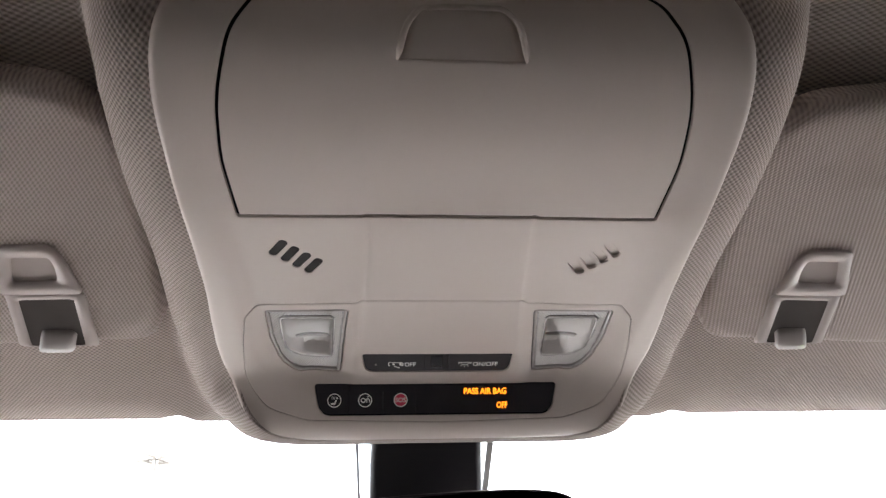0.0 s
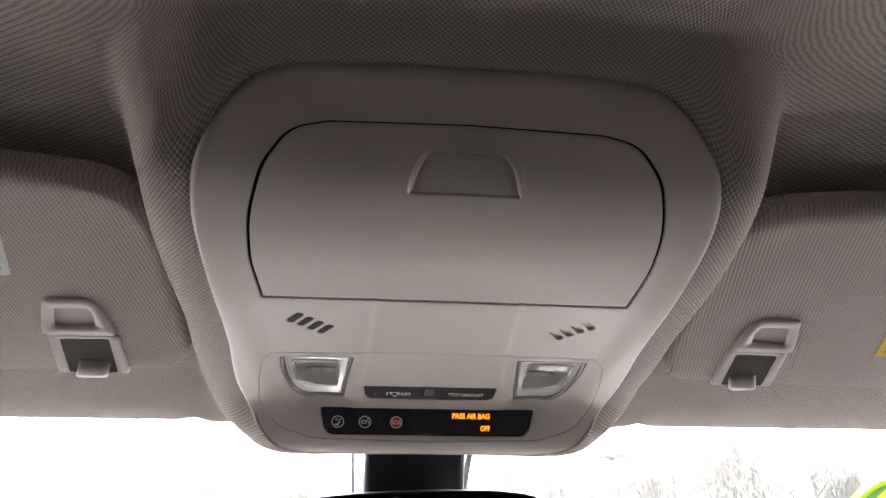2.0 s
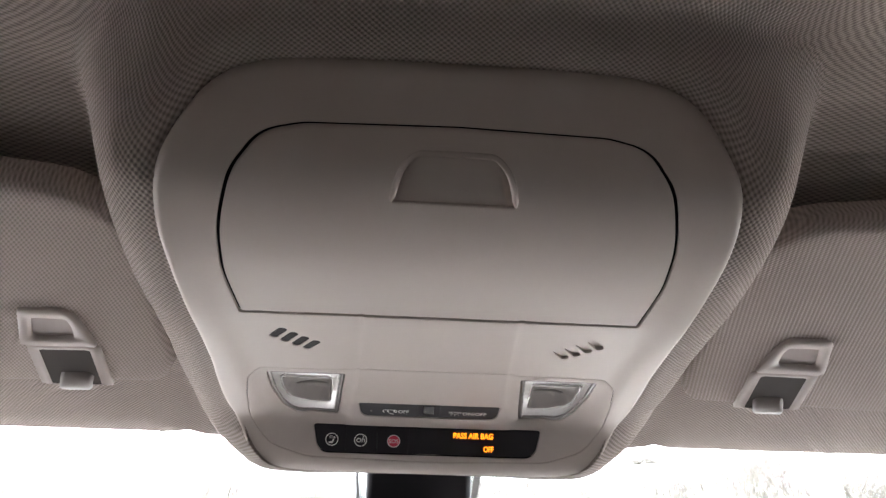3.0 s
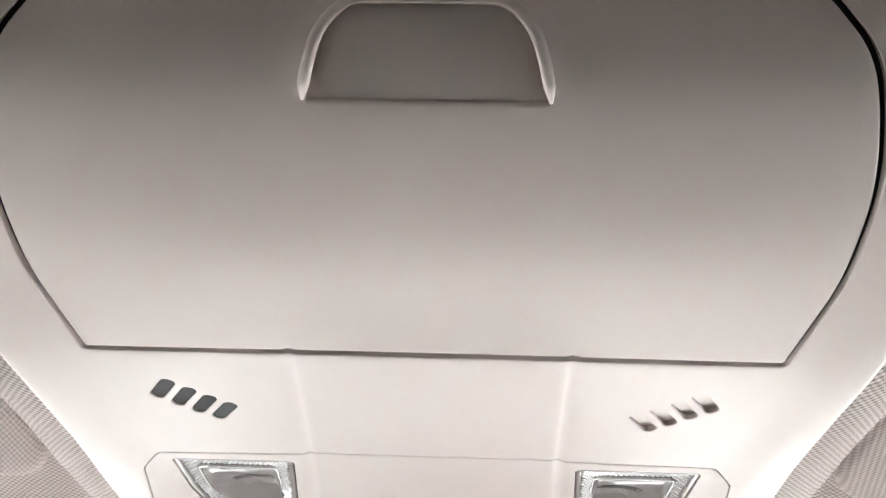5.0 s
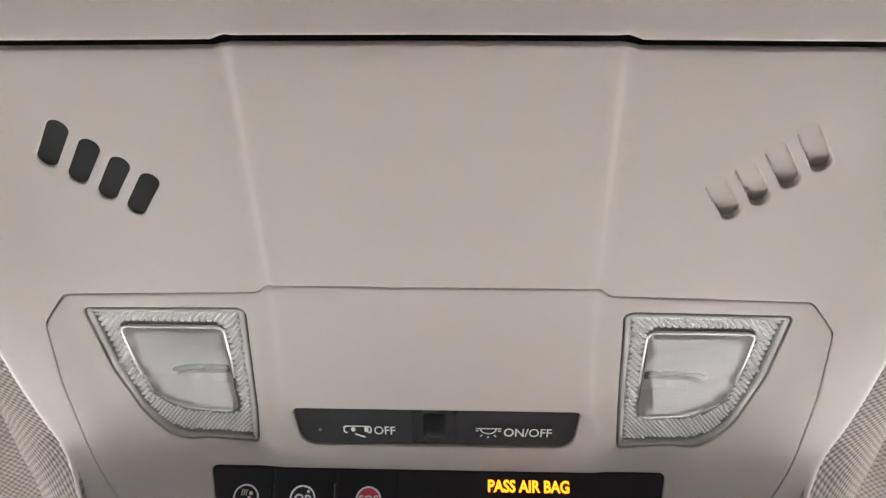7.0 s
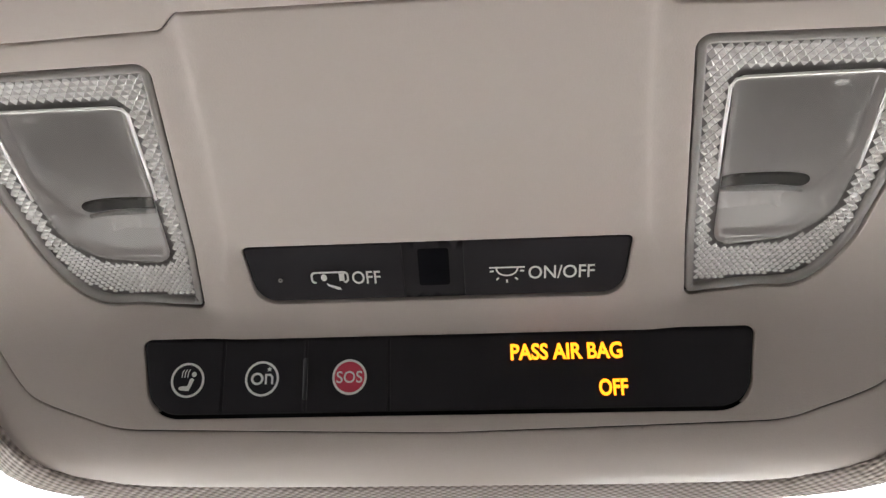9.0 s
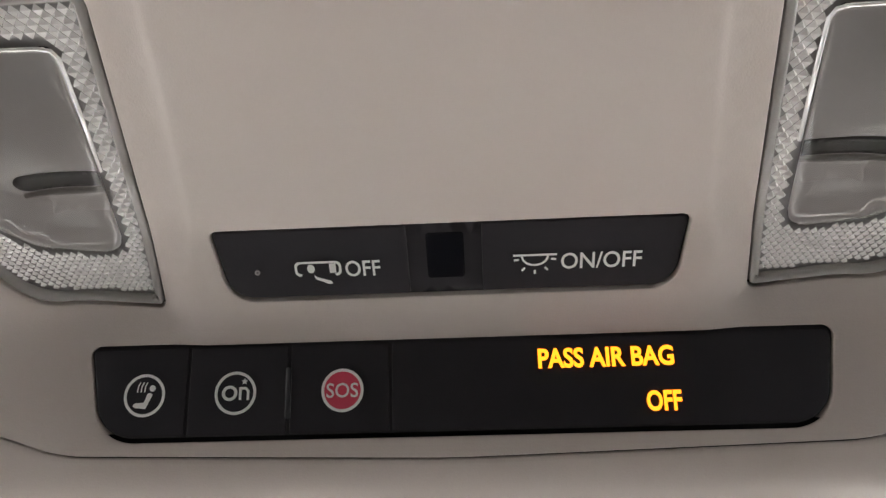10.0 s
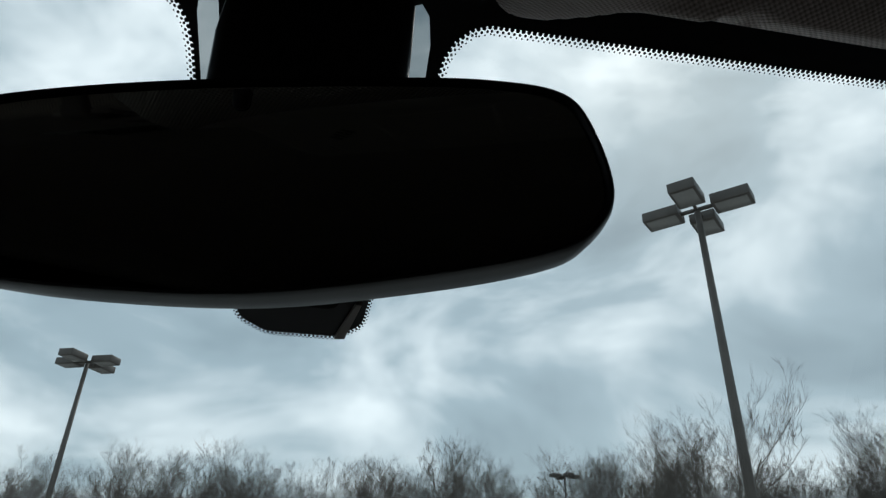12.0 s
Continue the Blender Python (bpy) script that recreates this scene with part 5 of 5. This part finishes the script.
for s, nm in ((-1, "wall_west"), (1, "wall_east")):
    # unseen door wall, its top raised to cut the side light
    slab(nm, (min(s * 0.72, s * 0.80), -0.03, -1.25), (max(s * 0.72, s * 0.80), 1.2, -0.22), DOOR_TRIM, "unseen grey wall whose height limits the side light")
    slab(nm + "_rear", (min(s * 0.72, s * 0.80), -2.3, -1.25), (max(s * 0.72, s * 0.80), -0.032, -0.40), CABIN, "unseen near-black wall closing the rear side of the cabin")
    slab("roof_rail", (min(s * 0.64, s * 0.74), -2.3, -0.005), (max(s * 0.64, s * 0.74), 0.2, 0.13), CABIN_PALE, "unseen grey roof rail above the side windows")
    # unseen slab added to keep side light off the rear of the console
    slab("rear_side", (min(s * 0.68, s * 0.76), -2.3, -0.42), (max(s * 0.68, s * 0.76), -0.14, 0.0), CABIN, "unseen dark slab added to block side light behind the console")
slab("wall_south", (-0.80, -2.4, -1.25), (0.80, -2.28, 0.13), CABIN, "unseen near-black wall closing the rear of the cabin")
slab("floor", (-0.80, -2.4, -1.30), (0.80, 1.3, -1.22), SEAT, "unseen cabin floor that bounces a little light")
slab("wall_north", (-0.80, 0.28, -1.25), (0.80, 1.25, -0.44), DASH, "unseen dashboard block, grey picked to bounce light up")
slab("seat_row", (-0.62, -1.30, -1.22), (0.62, -0.75, -0.35), SEAT, "unseen block behind the camera that bounces a little light")

# ---- outside ----
bm = bmesh.new()
bmesh.ops.create_grid(bm, x_segments=40, y_segments=40, size=600, matrix=Matrix.Translation((0, 0, -1.5)))
tagged(link_mesh("ground", bm, PALE_GROUND, False), "unseen car park ground, pale to bounce light, reaching the tree line", "ground", kind="structure")


def street_lamp(x, y, top, turn, arms, scale=1.0, label=""):
    lamp = thing("street_lamp", (x, y, -1.5), label or "tall bronze steel car park lamp with four box heads", "street lamp", "car park lamps")
    bm = bmesh.new()
    tube(bm, [(x, y, -1.5), (x, y, 2.5), (x, y, top - 0.05)], [0.10, 0.085, 0.062], 12)
    part("pole", bm, STEEL, lamp)
    bm = bmesh.new()
    tube(bm, [(x, y, -1.5), (x, y, -0.85), (x, y, -0.80)], [0.28, 0.28, 0.24], 20)
    part("footing", bm, PALE_GROUND, lamp, "round concrete footing")
    for deg in arms:
        a = radians(deg + turn)
        m = Matrix.Translation((x, y, top)) @ Matrix.Rotation(a, 4, "Z")
        bm = bmesh.new()
        box(bm, (0.0, -0.03, -0.05), (0.34 * scale, 0.03, 0.03), 0.01, 1, m)
        part("arm", bm, STEEL, lamp)
        bm = bmesh.new()
        box(bm, (0.30 * scale, -0.24 * scale, -0.10), (0.98 * scale, 0.24 * scale, 0.12), 0.02, 2, m)
        head = part("lamp_head", bm, STEEL, lamp, "box-shaped lamp head")
        bm = bmesh.new()
        box(bm, (0.36 * scale, -0.19 * scale, -0.115), (0.92 * scale, 0.19 * scale, -0.098), 0.004, 1, m)
        part("diffuser", bm, LAMP_GLASS, head, "flat glass diffuser")
    return lamp


street_lamp(6.92, 10.12, 6.76, 44, (0, 90, 180, 270), 1.08)
street_lamp(-8.01, 21.82, 6.05, 68, (0, 90, 180, 270), 1.05)
street_lamp(17.0, 46.5, 7.2, 5, (0, 90, 180, 270), 1.1)


def grow(rng, height, spread):
    """Trunk and limbs of a leafless tree, and its fine twigs, as two meshes round the origin."""
    trunk, fine = bmesh.new(), bmesh.new()
    kids_of = (9, 7, 6, 5)

    def limb(p, d, length, r, level):
        n = (7, 5, 4, 3, 2)[level]
        pts, rad = [p.copy()], [r]
        q, dd = p.copy(), d.copy()
        for i in range(n):
            lift = 0.17 if level else 0.03
            bend = 0.13 if level < 2 else 0.07
            dd = (dd + Vector((rng.gauss(0, bend), rng.gauss(0, bend), rng.gauss(lift, 0.06)))).normalized()
            q = q + dd * length / n
            pts.append(q.copy())
            rad.append(max(r * (1 - 0.75 * (i + 1) / n), 0.004))
        big = level < 2
        tube(trunk if big else fine, pts, rad, 6 if big else 3, False)
        if level == 4:
            return
        for i in range(kids_of[level]):
            t = rng.uniform(0.35, 1.0) if level == 0 else rng.uniform(0.2, 1.0)
            k = min(int(t * n), n - 1)
            base = pts[k].lerp(pts[k + 1], t * n - k)
            az = rng.uniform(0, math.tau)
            side = Vector((math.cos(az), math.sin(az), rng.uniform(-0.1, 0.3)))
            nd = (dd * rng.uniform(0.5, 1.0) + side * spread * rng.uniform(0.7, 1.3)).normalized()
            limb(base, nd, length * rng.uniform(0.36, 0.6) * (1.0 if level else 1.15 - 0.5 * (t - 0.35)), rad[k] * 0.5, level + 1)

    limb(Vector((0, 0, 0)), Vector((rng.gauss(0, 0.04), rng.gauss(0, 0.04), 1)).normalized(), height * 0.74, height * 0.012, 0)
    top = max(v.co.z for v in fine.verts)
    for b in (trunk, fine):
        bmesh.ops.scale(b, vec=(1, 1, height / top), verts=b.verts)
    return trunk, fine


CROWN_AZ = [-25, -18, -15, -9, 0, 5, 9.5, 15, 21, 27, 33, 40, 44, 52]
CROWN_EL = [7.5, 7.6, 9.4, 9.8, 9.1, 8.8, 11.4, 9.1, 9.8, 12.2, 9.8, 9.8, 11.8, 11]
rng = random.Random(7)
kinds = []
for i in range(6):
    trunk, fine = grow(rng, 10.0, 0.46 + 0.08 * (i % 3))
    t = thing("bare_tree", (0, 0, 0), "leafless grey-brown tree at the edge of the car park", "tree", "tree line")
    part("trunk", trunk, BARK, t)
    tagged(part("twigs", fine, TWIG, t, "bare fine twigs"), kind="stuff")
    kinds.append(t)
spots = []
for row, (dist, n) in enumerate(((44, 40), (50, 44), (57, 44))):
    for i in range(n):
        az = -34 + 84 * (i + rng.uniform(-0.3, 0.3)) / n
        el = np.interp(az, CROWN_AZ, CROWN_EL)
        h = dist * math.tan(radians(el)) + 1.4
        spots.append((az, dist + rng.uniform(-2, 2), h * rng.uniform(0.80, 1.10)))
spots.append((33.6, 40, 40 * math.tan(radians(17.4)) + 1.5))
spots.append((31.2, 42, 42 * math.tan(radians(14.4)) + 1.5))
for i, (az, dist, h) in enumerate(spots):
    a = radians(az)
    m = Matrix.Translation((dist * math.sin(a), dist * math.cos(a), -1.55)) @ Matrix.Rotation(rng.uniform(0, math.tau), 4, "Z")
    k = kinds[i % 6]
    c = k if i < 6 else copy_thing(k, m)
    c.matrix_world = m
    c.scale = (h / 10.0 * rng.uniform(0.8, 1.05), h / 10.0 * rng.uniform(0.8, 1.05), h / 10.0)

# undergrowth at the foot of the trees: upright saplings and tangled stems
bm = bmesh.new()
for i in range(13000):
    az = rng.uniform(-36, 54)
    dist = rng.uniform(45, 60)
    tall = (dist * math.tan(radians(np.interp(az, CROWN_AZ, CROWN_EL))) + 1.4) * 0.66
    h = tall * rng.uniform(0, 1) ** 1.25
    c = Vector((dist * math.sin(radians(az)), dist * math.cos(radians(az)), -1.5 + h))
    for k in range(3):
        d = Vector((rng.gauss(0, 0.45), rng.gauss(0, 0.45), 1)).normalized() * rng.uniform(0.3, 0.9)
        e = Vector((rng.gauss(0, 1), rng.gauss(0, 1), 0)).normalized() * rng.uniform(0.04, 0.16) * (1.25 - h / tall)
        o = c + Vector((rng.gauss(0, 0.4), rng.gauss(0, 0.4), rng.gauss(0, 0.3)))
        bm.faces.new((bm.verts.new(o - d), bm.verts.new(o + e), bm.verts.new(o + d), bm.verts.new(o - e)))
tagged(link_mesh("undergrowth", bm, BRUSH, False), "dark tangled brush and evergreens under the trees", "undergrowth", kind="stuff")
